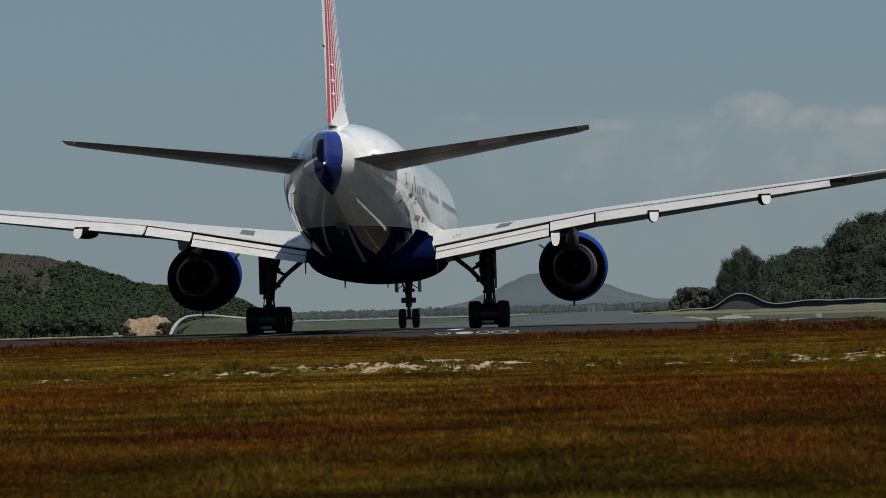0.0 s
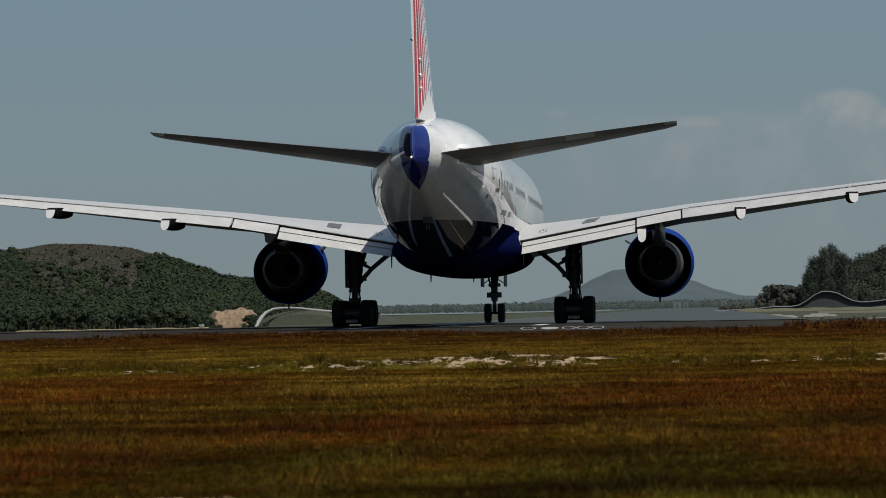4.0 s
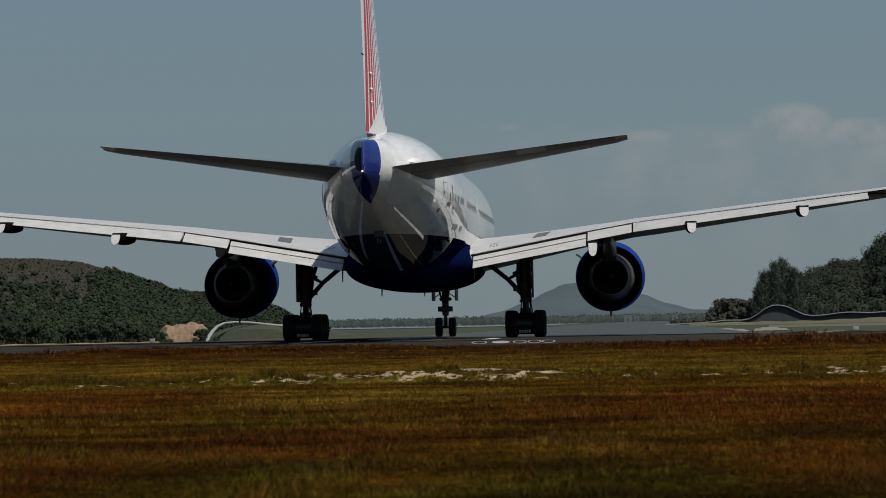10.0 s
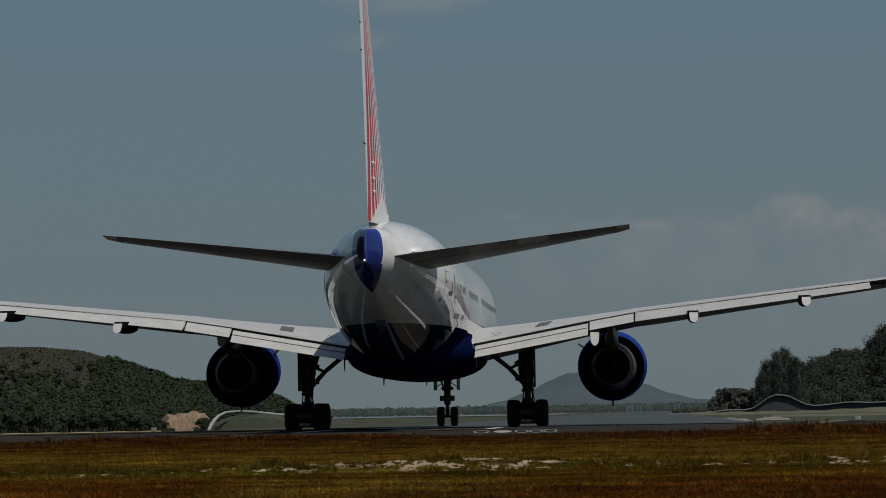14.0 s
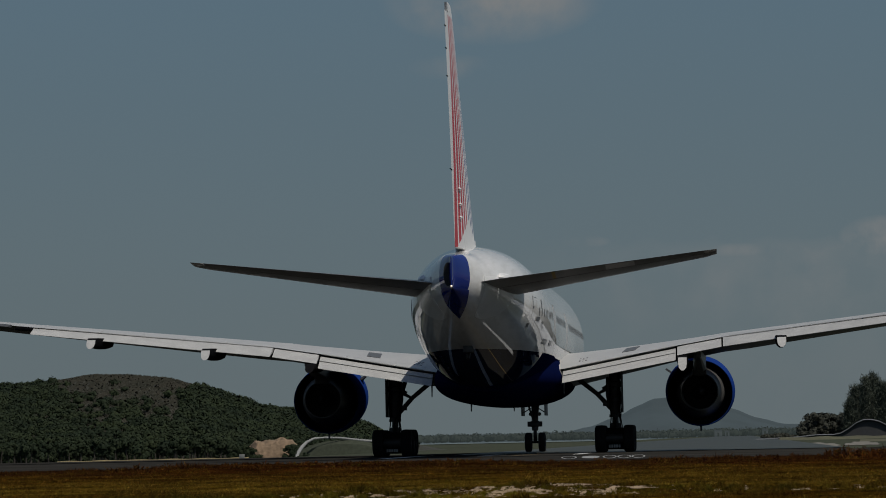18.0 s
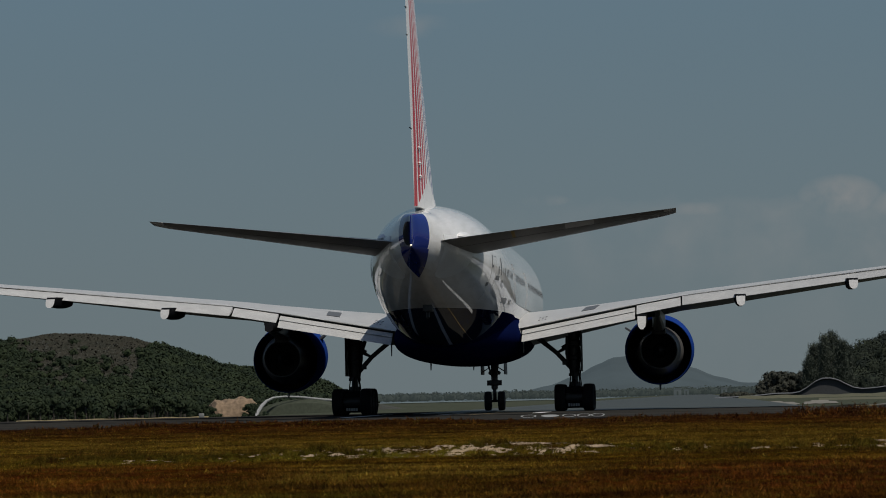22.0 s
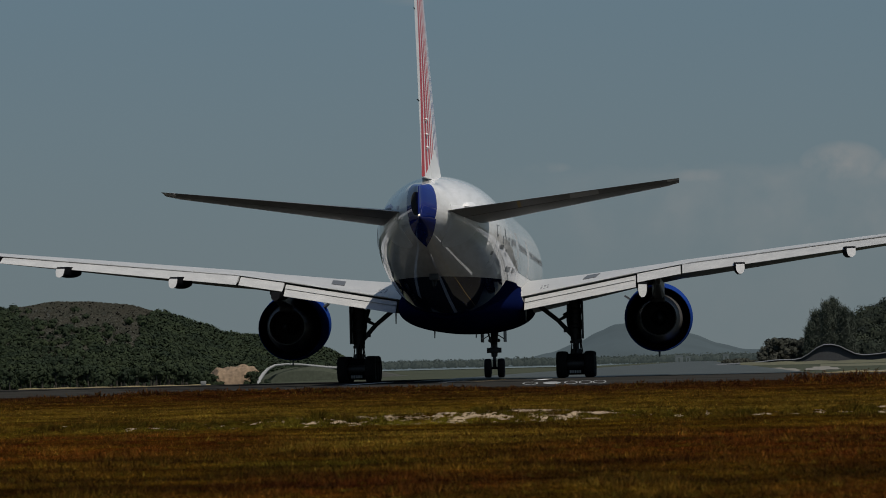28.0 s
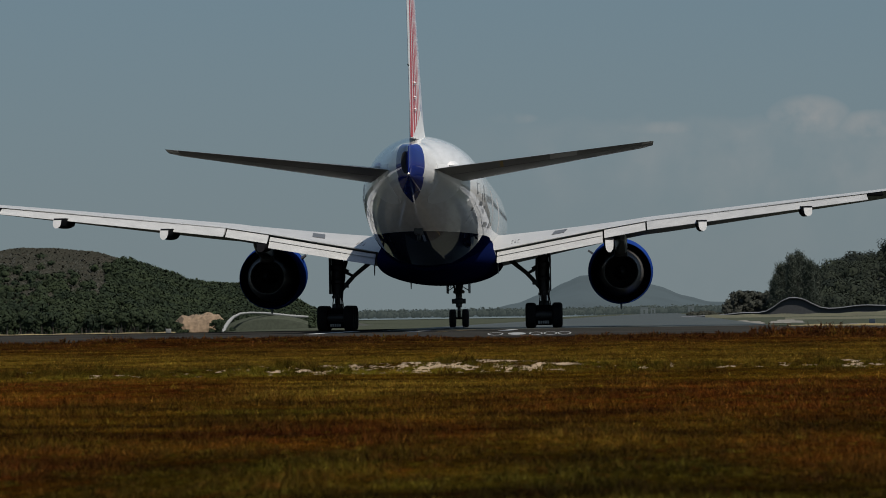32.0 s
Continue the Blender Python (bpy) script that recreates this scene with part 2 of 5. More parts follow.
RUBBER = material("black_tyre_rubber", (0.007, 0.007, 0.0075), rough=0.85, vary=0.25, scale=8, fine=80, bump=0.03, spec=0.25)
RIM = material("dusty_wheel_rim", (0.12, 0.12, 0.12), rough=0.4, metal=0.3, vary=0.2, scale=8, fine=60)
BLACK = material("plain_black", (0.008, 0.008, 0.009), rough=0.8, vary=0.2, spec=0.02)
SAND = material("dry_pale_sand", (0.31, 0.225, 0.135), rough=0.95, vary=0.25, scale=1.5, fine=25, bump=0.05)
WALLWHITE = material("weathered_pale_concrete", (0.27, 0.275, 0.27), rough=0.85, vary=0.2, scale=0.3, fine=3, bump=0.02)
YELLOW_LINE = material("worn_yellow_pavement_paint", (0.22, 0.15, 0.055), rough=0.6, vary=0.25, scale=1.0, fine=12)
PAINT_LINE = material("worn_white_runway_paint", (0.58, 0.58, 0.57), rough=0.6, vary=0.25, scale=1.0, fine=12)
PANEL = material("dark_grey_panel", (0.10, 0.105, 0.11), rough=0.5, vary=0.15)
OCHRE = material("ochre_mark", (0.45, 0.28, 0.05), rough=0.5)
LETTER = material("grey_hatch_paint", (0.36, 0.36, 0.36), rough=0.4)


# ---- mesh helpers ----
def part(name, bm, mat, parent=None, label="", smooth=True, angle=35):
    """Links a bmesh as one mesh object, under a thing or a part."""
    me = bpy.data.meshes.new(name)
    bmesh.ops.recalc_face_normals(bm, faces=bm.faces)
    if smooth:
        for f in bm.faces:
            f.smooth = True
        for e in bm.edges:
            if len(e.link_faces) == 2 and e.calc_face_angle(0) > radians(angle):
                e.smooth = False
    bm.to_mesh(me)
    bm.free()
    for m in (mat if isinstance(mat, (list, tuple)) else [mat]):
        me.materials.append(m)
    ob = new(name, me)
    if parent:
        ob.parent = parent
    if label:
        ob["label"] = label
    return ob


def raw(name, verts, faces, mat, parent=None):
    me = bpy.data.meshes.new(name)
    me.from_pydata(verts, [], faces)
    for m in (mat if isinstance(mat, (list, tuple)) else [mat]):
        me.materials.append(m)
    ob = new(name, me)
    if parent:
        ob.parent = parent
    return ob


def loft(bm, rings, close_ring=True, caps=(True, True)):
    """Skin between rings of equally many points."""
    rows = [[bm.verts.new(p) for p in r] for r in rings]
    n = len(rows[0])
    for a, b in zip(rows, rows[1:]):
        for i in range(n if close_ring else n - 1):
            j = (i + 1) % n
            bm.faces.new((a[i], a[j], b[j], b[i]))
    if caps[0]:
        bm.faces.new(rows[0])
    if caps[1]:
        bm.faces.new(rows[-1])
    return rows


def tube(bm, points, radii, n=14, caps=True):
    """A round tube along points; one radius or one for each point."""
    pts = [Vector(p) for p in points]
    radii = radii if isinstance(radii, (list, tuple)) else [radii] * len(pts)
    rings = []
    for i, p in enumerate(pts):
        d = (pts[min(i + 1, len(pts) - 1)] - pts[max(i - 1, 0)]).normalized()
        up = Vector((0, 0, 1)) if abs(d.z) < 0.9 else Vector((0, 1, 0))
        a = d.cross(up).normalized()
        b = d.cross(a)
        rings.append([p + radii[i] * (math.cos(t) * a + math.sin(t) * b) for t in (2 * math.pi * k / n for k in range(n))])
    loft(bm, rings, caps=(caps, caps))


def lathe(bm, profile, n=40, centre=(0, 0, 0), axis="y", closed=False):
    """Turn (along, radius) pairs about an axis."""
    cx, cy, cz = centre
    rings = []
    for along, r in profile:
        ring = []
        for k in range(n):
            t = 2 * math.pi * k / n
            c, s = r * math.cos(t), r * math.sin(t)
            ring.append((cx + c, cy + along, cz + s) if axis == "y" else (cx + along, cy + c, cz + s) if axis == "x" else (cx + c, cy + s, cz + along))
        rings.append(ring)
    if closed:
        rings.append(rings[0])
        rows = [[bm.verts.new(p) for p in r] for r in rings[:-1]]
        rows.append(rows[0])
        for a, b in zip(rows, rows[1:]):
            for i in range(n):
                j = (i + 1) % n
                bm.faces.new((a[i], a[j], b[j], b[i]))
    else:
        loft(bm, rings, caps=(False, False))


def box(bm, x0, x1, y0, y1, z0, z1, bevel=0.0):
    made = bmesh.ops.create_cube(bm, size=1.0)["verts"]
    bmesh.ops.scale(bm, vec=(x1 - x0, y1 - y0, z1 - z0), verts=made)
    bmesh.ops.translate(bm, vec=((x0 + x1) / 2, (y0 + y1) / 2, (z0 + z1) / 2), verts=made)
    if bevel:
        edges = list({e for v in made for e in v.link_edges})
        bmesh.ops.bevel(bm, geom=edges, offset=bevel, segments=2, affect="EDGES", profile=0.5)


def smoothstep(a, b, v):
    t = min(1.0, max(0.0, (v - a) / (b - a)))
    return t * t * (3 - 2 * t)


def fnoise(x, y, s, z=0.0):
    return noise.noise(Vector((x * s, y * s, z)))


# ---- ground ----
def ground_z(x, y):
    """The field rises gently from the camera to the runway, over a low sandy ridge; left of the runway it falls away."""
    z = -0.64 + 0.58 * min(1.0, max(0.0, y / 108.0))
    near = 1 - smoothstep(100, 112, y)
    z += near * (0.05 * fnoise(x, y, 0.12) + 0.03 * fnoise(x, y, 0.4, 3))
    z += (0.12 + 0.06 * math.exp(-((x + 4.5) / 3.5) ** 4)) * math.exp(-((y - 62.5) / 1.7) ** 2) * (0.75 + 0.5 * fnoise(x, y, 0.3, 11))
    z += 0.07 * math.exp(-((y - 106.5) / 3.0) ** 2) * (0.65 + 0.6 * fnoise(x, y, 0.22, 7))
    # a low swell along the pavement
    z += 0.11 * math.exp(-((y - 106.0) / 3.5) ** 2) * smoothstep(-20, -16, x) * (1 - smoothstep(-9.5, -5.5, x))
    if x < -27 and y > 182:
        z -= 3.6 * smoothstep(-27, -46, x) * smoothstep(184, 215, y)
    return z


RED_PATCHES = ((-10.0, 4.5, 50.0, 9.0, 1.0), (-13.5, 5.0, 66.0, 4.0, 0.5), (3.0, 5.0, 46.0, 11.0, 1.0), (-0.6, 2.2, 43.0, 6.0, 0.6), (-3.4, 2.4, 34.0, 5.0, 0.6), (-5.6, 1.4, 27.0, 5.0, 0.7), (1.4, 1.2, 29.0, 5.0, 0.5),
               (-15.0, 5.0, 100.0, 7.0, 0.3), (4.0, 6.0, 100.0, 9.0, 0.35))
GREEN_PATCHES = ((0.2, 1.5, 20.5, 2.6, 1.0), (-2.9, 1.8, 20.0, 2.2, 0.8), (-1.4, 1.0, 24.5, 1.6, 0.5), (-4.6, 1.6, 41.0, 2.2, 0.5), (-5.5, 9.0, 61.2, 2.2, 0.9), (4.0, 3.0, 60.5, 2.4, 0.7), (-3.1, 0.9, 27.5, 1.2, 0.5))
PALE_PATCHES = ((-4.6, 3.4, 51.0, 6.0, 0.8), (-6.0, 9.0, 69.0, 8.0, 0.8), (3.5, 4.0, 70.0, 10.0, 0.5), (-1.2, 1.0, 33.5, 1.6, 0.5), (-15.0, 5.0, 80.0, 8.0, 0.5))


def turf_colour(nt, co):
    """Turf in broad patches: olive, rust-red sorrel, yellow-green and bleached bents, broken up at three scales."""
    drawn = node(nt, "ShaderNodeMapping")
    drawn.inputs["Scale"].default_value = (1.0, 0.38, 1.0)
    nt.links.new(co, drawn.inputs["Vector"])
    big = node(nt, "ShaderNodeTexNoise", Scale=0.55, Detail=5.0)
    mid = node(nt, "ShaderNodeTexNoise", Scale=2.2, Detail=5.0)
    nt.links.new(drawn.outputs[0], big.inputs["Vector"]), nt.links.new(drawn.outputs[0], mid.inputs["Vector"])
    sep = nt.nodes.new("ShaderNodeSeparateXYZ")
    nt.links.new(co, sep.inputs[0])
    at = maths(nt, "ADD", maths(nt, "DIVIDE", sep.outputs["Y"], 112.0), maths(nt, "MULTIPLY", maths(nt, "SUBTRACT", big.outputs["Fac"], 0.5), 0.30))
    tone = ramp(nt, at, (0.16, (0.036, 0.029, 0.0036)), (0.21, (0.038, 0.025, 0.0034)), (0.27, (0.050, 0.028, 0.0036)), (0.35, (0.068, 0.037, 0.0046)), (0.44, (0.086, 0.046, 0.0058)), (0.52, (0.100, 0.060, 0.0075)),
                (0.60, (0.112, 0.075, 0.0100)), (0.72, (0.108, 0.067, 0.0090)), (0.84, (0.080, 0.042, 0.0062)), (0.92, (0.047, 0.020, 0.0046)))
    grain = maths(nt, "MULTIPLY_ADD", mid.outputs["Fac"], 3.2, -0.85)

    def patches(rows, tone, tint, most):
        total = None
        for x, rx, y, ry, amount in rows:
            u = maths(nt, "DIVIDE", maths(nt, "SUBTRACT", sep.outputs["X"], x), rx)
            v = maths(nt, "DIVIDE", maths(nt, "SUBTRACT", sep.outputs["Y"], y), ry)
            soft = maths(nt, "SUBTRACT", 1.0, maths(nt, "ADD", maths(nt, "MULTIPLY", u, u), maths(nt, "MULTIPLY", v, v)))
            soft = maths(nt, "MULTIPLY", maths(nt, "MAXIMUM", soft, 0.0), 1.6 * amount)
            total = soft if total is None else maths(nt, "MAXIMUM", total, soft)
        share = maths(nt, "MULTIPLY", maths(nt, "MINIMUM", total, 1.0), maths(nt, "MINIMUM", maths(nt, "MAXIMUM", grain, 0.15), 1.0))
        return mix(nt, maths(nt, "MULTIPLY", share, most), tone, tint)
    tone = patches(PALE_PATCHES, tone, (0.150, 0.102, 0.016), 0.85)
    tone = patches(RED_PATCHES, tone, (0.082, 0.024, 0.0042), 0.9)
    tone = patches(GREEN_PATCHES, tone, (0.070, 0.066, 0.0080), 0.8)
    # scattered tufts of either colour
    tuft = node(nt, "ShaderNodeTexNoise", Scale=4.5, Detail=4.0)
    nt.links.new(drawn.outputs[0], tuft.inputs["Vector"])
    tone = mix(nt, ramp(nt, tuft.outputs["Fac"], (0.58, (0, 0, 0)), (0.68, (0.6, 0.6, 0.6))), tone, (0.084, 0.070, 0.009))
    tone = mix(nt, ramp(nt, tuft.outputs["Fac"], (0.32, (0.6, 0.6, 0.6)), (0.42, (0, 0, 0))), tone, (0.066, 0.022, 0.004))
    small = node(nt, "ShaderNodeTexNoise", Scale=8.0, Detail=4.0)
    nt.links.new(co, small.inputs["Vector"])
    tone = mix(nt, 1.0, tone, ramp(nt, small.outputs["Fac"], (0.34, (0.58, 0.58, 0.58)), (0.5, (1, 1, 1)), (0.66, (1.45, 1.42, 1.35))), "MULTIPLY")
    # painted hollow and tussock shade, metres wide; old mower lines across the far half
    hollow_shade = node(nt, "ShaderNodeTexNoise", Scale=0.5, Detail=4.0, Roughness=0.6)
    nt.links.new(co, hollow_shade.inputs["Vector"])
    tone = mix(nt, 1.0, tone, ramp(nt, hollow_shade.outputs["Fac"], (0.34, (0.50, 0.48, 0.5)), (0.5, (1, 1, 1)), (0.66, (1.55, 1.6, 1.5))), "MULTIPLY")
    swath = node(nt, "ShaderNodeMapping")
    swath.inputs["Scale"].default_value = (0.05, 0.7, 1.0)
    lines = node(nt, "ShaderNodeTexNoise", Scale=1.0, Detail=3.0)
    nt.links.new(co, swath.inputs["Vector"]), nt.links.new(swath.outputs[0], lines.inputs["Vector"])
    tone = mix(nt, 1.0, tone, ramp(nt, lines.outputs["Fac"], (0.36, (0.66, 0.6, 0.62)), (0.5, (1, 1, 1)), (0.64, (1.3, 1.36, 1.3))), "MULTIPLY")
    tone = mix(nt, 1.0, tone, (0.90, 0.81, 0.69), "MULTIPLY")
    return tone, mid.outputs["Fac"], sep


def field_material():
    """Rough turf, its ground darkened like shade between blades; olive grassland beyond the runway."""
    m = bpy.data.materials.new("airfield_turf")
    m.use_nodes = True
    nt = m.node_tree
    b = nt.nodes["Principled BSDF"]
    co = nt.nodes.new("ShaderNodeNewGeometry").outputs["Position"]
    tone, patch, sep = turf_colour(nt, co)
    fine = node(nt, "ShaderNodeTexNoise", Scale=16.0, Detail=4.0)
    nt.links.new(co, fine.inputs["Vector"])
    # ground tone cut down to stand for the shade under the blades
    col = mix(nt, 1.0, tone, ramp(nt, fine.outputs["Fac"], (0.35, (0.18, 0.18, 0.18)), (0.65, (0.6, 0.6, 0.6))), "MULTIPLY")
    far = maths(nt, "GREATER_THAN", sep.outputs["Y"], 150.0)
    farcol = ramp(nt, patch, (0.3, (0.048, 0.055, 0.040)), (0.7, (0.066, 0.074, 0.055)))
    col = mix(nt, far, col, farcol)
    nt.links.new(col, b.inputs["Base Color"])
    b.inputs["Roughness"].default_value = 0.95
    b.inputs["Specular IOR Level"].default_value = 0.0
    bp = node(nt, "ShaderNodeBump", Strength=0.6, Distance=0.05)
    nt.links.new(fine.outputs["Fac"], bp.inputs["Height"])
    nt.links.new(bp.outputs[0], b.inputs["Normal"])
    return m


FIELD = field_material()


def spaced(stops):
    """Rising values: (from, step) pairs and a last value."""
    out, v = [], stops[0][0]
    for (a, step), (b, _) in zip(stops, stops[1:]):
        v = a
        while v < b - 1e-6:
            out.append(v)
            v += step
    out.append(stops[-1][0])
    return out


def build_ground():
    ys = spaced([(-400, 100), (0, 4), (16, 1.0), (56, 0.4), (70, 0.75), (116, 4), (140, 20), (180, 4), (220, 20), (320, 80), (800, 300), (4700, 0)])
    xs = spaced([(-3000, 400), (-600, 80), (-120, 12), (-60, 3), (-36, 1.2), (24, 12), (120, 80), (600, 400), (3000, 0)])
    verts = [(x, y, ground_z(x, y)) for y in ys for x in xs]
    w = len(xs)
    faces = [(r * w + c, r * w + c + 1, (r + 1) * w + c + 1, (r + 1) * w + c) for r in range(len(ys) - 1) for c in range(w - 1)]
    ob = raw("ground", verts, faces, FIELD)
    for p in ob.data.polygons:
        p.use_smooth = True
    tagged(ob, "rough airfield turf with rust-red weeds and bare sand", "ground", kind="structure")


def asphalt():
    m = material("worn_asphalt", (0.034, 0.033, 0.030), rough=0.8, vary=0.3, scale=0.12, fine=5.0, bump=0.01, spec=0.0)
    return m


ASPHALT = asphalt()
CONCRETE = material("worn_runway_concrete", (0.056, 0.061, 0.053), rough=0.5, vary=0.25, scale=0.1, fine=3.0, bump=0.0, spec=0.12)


RINGS = (-6.58, -5.77, -5.05, -4.5, -3.97)


def build_runway():
    bm = bmesh.new()
    # turning pad across the near end, the strip itself running on beyond it
    strip = [(5, 168), (5, 2600), (-14.6, 2600), (-14.6, 168)]
    loft(bm, [[(x, y, 0.0) for x, y in strip], [(x, y, -0.6) for x, y in strip]])
    runway = tagged(part("runway", bm, CONCRETE, smooth=False), "grey worn runway with a dark asphalt turning pad", "runway", kind="structure")
    bm = bmesh.new()
    outline = [(-70, 112.5), (9, 112.5), (9, 150), (5, 156), (5, 168), (-14.6, 168), (-14.6, 194), (-19, 187), (-34, 184), (-70, 181)]
    loft(bm, [[(x, y, 0.0) for x, y in outline], [(x, y, -0.6) for x, y in outline]])
    part("turning_pad", bm, ASPHALT, runway, "dark worn asphalt turning pad", smooth=False)
    # painted lines, 4 mm proud
    def line(name, x0, x1, y0, y1, mat=PAINT_LINE, lean=0.0):
        bm = bmesh.new()
        ends = [(x0, y0), (x1, y0), (x1 + lean, y1), (x0 + lean, y1)]
        loft(bm, [[(x, y, -0.01) for x, y in ends], [(x, y, 0.004) for x, y in ends]])
        part(name, bm, mat, runway, smooth=False)
    # lines added for the bright streaks they reflect in the hull paint
    for x, wide, y0, y1 in ((-12.05, 0.34, 152, 167.9), (-7.7, 0.45, 151, 161), (-15.9, 0.5, 146, 167)):
        line("taxi_line", x, x + wide, y0, y1)
    line("yellow_line", -10.25, -10.17, 147, 167.9, YELLOW_LINE, 0.5)
    # long rounded letters of a worn pavement marking
    for k, x in enumerate(RINGS):
        bm = bmesh.new()
        n, rx, ry = 28, (0.30, 0.34, 0.26, 0.26, 0.26)[k], (9.0, 8.0, 10.0, 10.0, 10.0)[k]
        outer, inner = [], []
        for i in range(n):
            t = 2 * math.pi * i / n
            w = 0.95 + 0.03 * math.sin(3 * t + k)
            outer.append(((x + rx * math.cos(t)) * (127 + ry * math.sin(t)) / 127, 127 + ry * math.sin(t), 0.004))
            inner.append(((x + w * 0.84 * rx * math.cos(t)) * (127 + w * ry * 0.9 * math.sin(t)) / 127, 127 + w * ry * 0.9 * math.sin(t), 0.004))
        a, b = [bm.verts.new(p) for p in outer], [bm.verts.new(p) for p in inner]
        for i in range(n):
            j = (i + 1) % n
            bm.faces.new((a[i], a[j], b[j], b[i]))
        if k == 1:
            bm.faces.new(b)
        part("pavement_marking", bm, WALLWHITE, runway, smooth=False)


# ---- distance: hills, woods, banks ----
def leaf_material(name, dark, light, haze=0.0):
    m = bpy.data.materials.new(name)
    m.use_nodes = True
    nt = m.node_tree
    b = nt.nodes["Principled BSDF"]
    rnd = nt.nodes.new("ShaderNodeNewGeometry")
    n1 = node(nt, "ShaderNodeTexNoise", Scale=0.11, Detail=4.0)
    nt.links.new(rnd.outputs["Position"], n1.inputs["Vector"])
    col = mix(nt, ramp(nt, n1.outputs["Fac"], (0.35, (0, 0, 0)), (0.65, (1, 1, 1))), dark, light)
    col = mix(nt, 1.0, col, ramp(nt, rnd.outputs["Random Per Island"], (0, (0.84, 0.84, 0.84)), (1, (1.16, 1.16, 1.16))), "MULTIPLY")
    nt.links.new(col, b.inputs["Base Color"])
    b.inputs["Roughness"].default_value = 0.8
    b.inputs["Specular IOR Level"].default_value = 0.2
    return m


LEAF = leaf_material("broadleaf_foliage", (0.0095, 0.0175, 0.0075), (0.021, 0.031, 0.0115))
LEAF_FAR = leaf_material("dry_hill_foliage", (0.021, 0.022, 0.015), (0.031, 0.029, 0.021))
LEAF_DARK = leaf_material("dark_broadleaf_foliage", (0.0065, 0.011, 0.008), (0.024, 0.031, 0.0175))
NEEDLE = leaf_material("casuarina_foliage", (0.042, 0.055, 0.042), (0.070, 0.082, 0.062))
THICKET = leaf_material("grey_olive_thicket_foliage", (0.032, 0.035, 0.027), (0.048, 0.048, 0.036))
SCRUB = material("hill_soil_and_scrub", (0.035, 0.035, 0.023), rough=0.95, vary=0.35, scale=0.05, fine=0.6, bump=0.0)
BARK = material("grey_bark", (0.065, 0.055, 0.045), rough=0.9, vary=0.3, scale=2, fine=20)

rng = np.random.default_rng(5)


def crown_cards(centres, radii, count, size, squash=0.8, seed=1):
    """Leaf clumps: count small bent quads scattered in the shell of each crown. Returns verts, faces."""
    g = np.random.default_rng(seed)
    c = np.repeat(np.asarray(centres, float), count, axis=0)
    r = np.repeat(np.asarray(radii, float), count)
    d = g.normal(size=(len(c), 3))
    d /= np.linalg.norm(d, axis=1)[:, None]
    d[:, 2] = np.where(d[:, 2] < -0.35, -d[:, 2], d[:, 2])
    rad = r * g.uniform(0.5, 1.08, len(c)) * (1 + 0.22 * np.sin(5 * d[:, 0] + c[:, 0]) * np.cos(4 * d[:, 2] + c[:, 1]))
    p = c + d * rad[:, None] * np.array([1, 1, squash])
    a = np.cross(d, g.normal(size=d.shape))
    a /= np.linalg.norm(a, axis=1)[:, None] + 1e-9
    b = np.cross(d, a) + 0.5 * d * g.uniform(-1, 1, len(c))[:, None]
    s = (size * g.uniform(0.6, 1.5, len(c)))[:, None]
    v = np.stack([p - a * s - b * s, p + a * s - b * s * 0.6, p + a * s * 0.7 + b * s, p - a * s * 0.8 + b * s * 0.8], 1).reshape(-1, 3)
    n = len(c)
    f = np.arange(4 * n).reshape(n, 4)
    return v, f, np.repeat(d, 4, axis=0)


def crown_cores(centres, radii, squash=0.8):
    """Lumpy dark cores inside the crowns, so that the sky shows only at their edges."""
    bm = bmesh.new()
    bmesh.ops.create_icosphere(bm, subdivisions=1, radius=1.0)
    base = np.array([v.co[:] for v in bm.verts])
    tri = np.array([[v.index for v in f.verts] for f in bm.faces])
    bm.free()
    verts, faces = [], []
    unit = np.tile(base, (len(centres), 1))
    for i, (c, r) in enumerate(zip(centres, radii)):
        wob = 1 + 0.18 * np.sin(base[:, 0] * 4 + i) * np.cos(base[:, 2] * 3 + 2 * i)
        verts.append(np.asarray(c) + base * wob[:, None] * r * 0.70 * np.array([1, 1, squash]))
        faces.append(tri + i * len(base))
    return np.concatenate(verts), np.concatenate(faces), unit


def woods(name, centres, radii, count, size, mat, label, squash=0.8, seed=1):
    v1, f1, n1 = crown_cores(centres, radii, squash)
    v2, f2, n2 = crown_cards(centres, radii, count, size, squash, seed)
    faces = [tuple(f) for f in f1.tolist()] + [tuple(f) for f in (f2 + len(v1)).tolist()]
    ob = raw(name, np.concatenate([v1, v2]).tolist(), faces, mat)
    # leaves catch the light as their crown does, softly round
    even = np.concatenate([n1, n2]) * 0.9 + np.array([0.1, -0.2, 0.4])
    even /= np.linalg.norm(even, axis=1)[:, None]
    ob.data.normals_split_custom_set_from_vertices(even.tolist())
    return tagged(ob, label, "woods", kind="stuff")


def bearing(angle, dist):
    """A place by its bearing (degrees left of the runway's heading) and its distance."""
    return (-math.sin(radians(angle)) * dist, math.cos(radians(angle)) * dist)


def profile(points, a):
    """Height at bearing a along (bearing, height) pairs."""
    for (a0, h0), (a1, h1) in zip(points, points[1:]):
        if a0 <= a <= a1:
            t = (a - a0) / (a1 - a0)
            t = t * t * (3 - 2 * t) * 0.5 + t * 0.5
            return h0 + (h1 - h0) * t
    return points[0][1] if a < points[0][0] else points[-1][1]


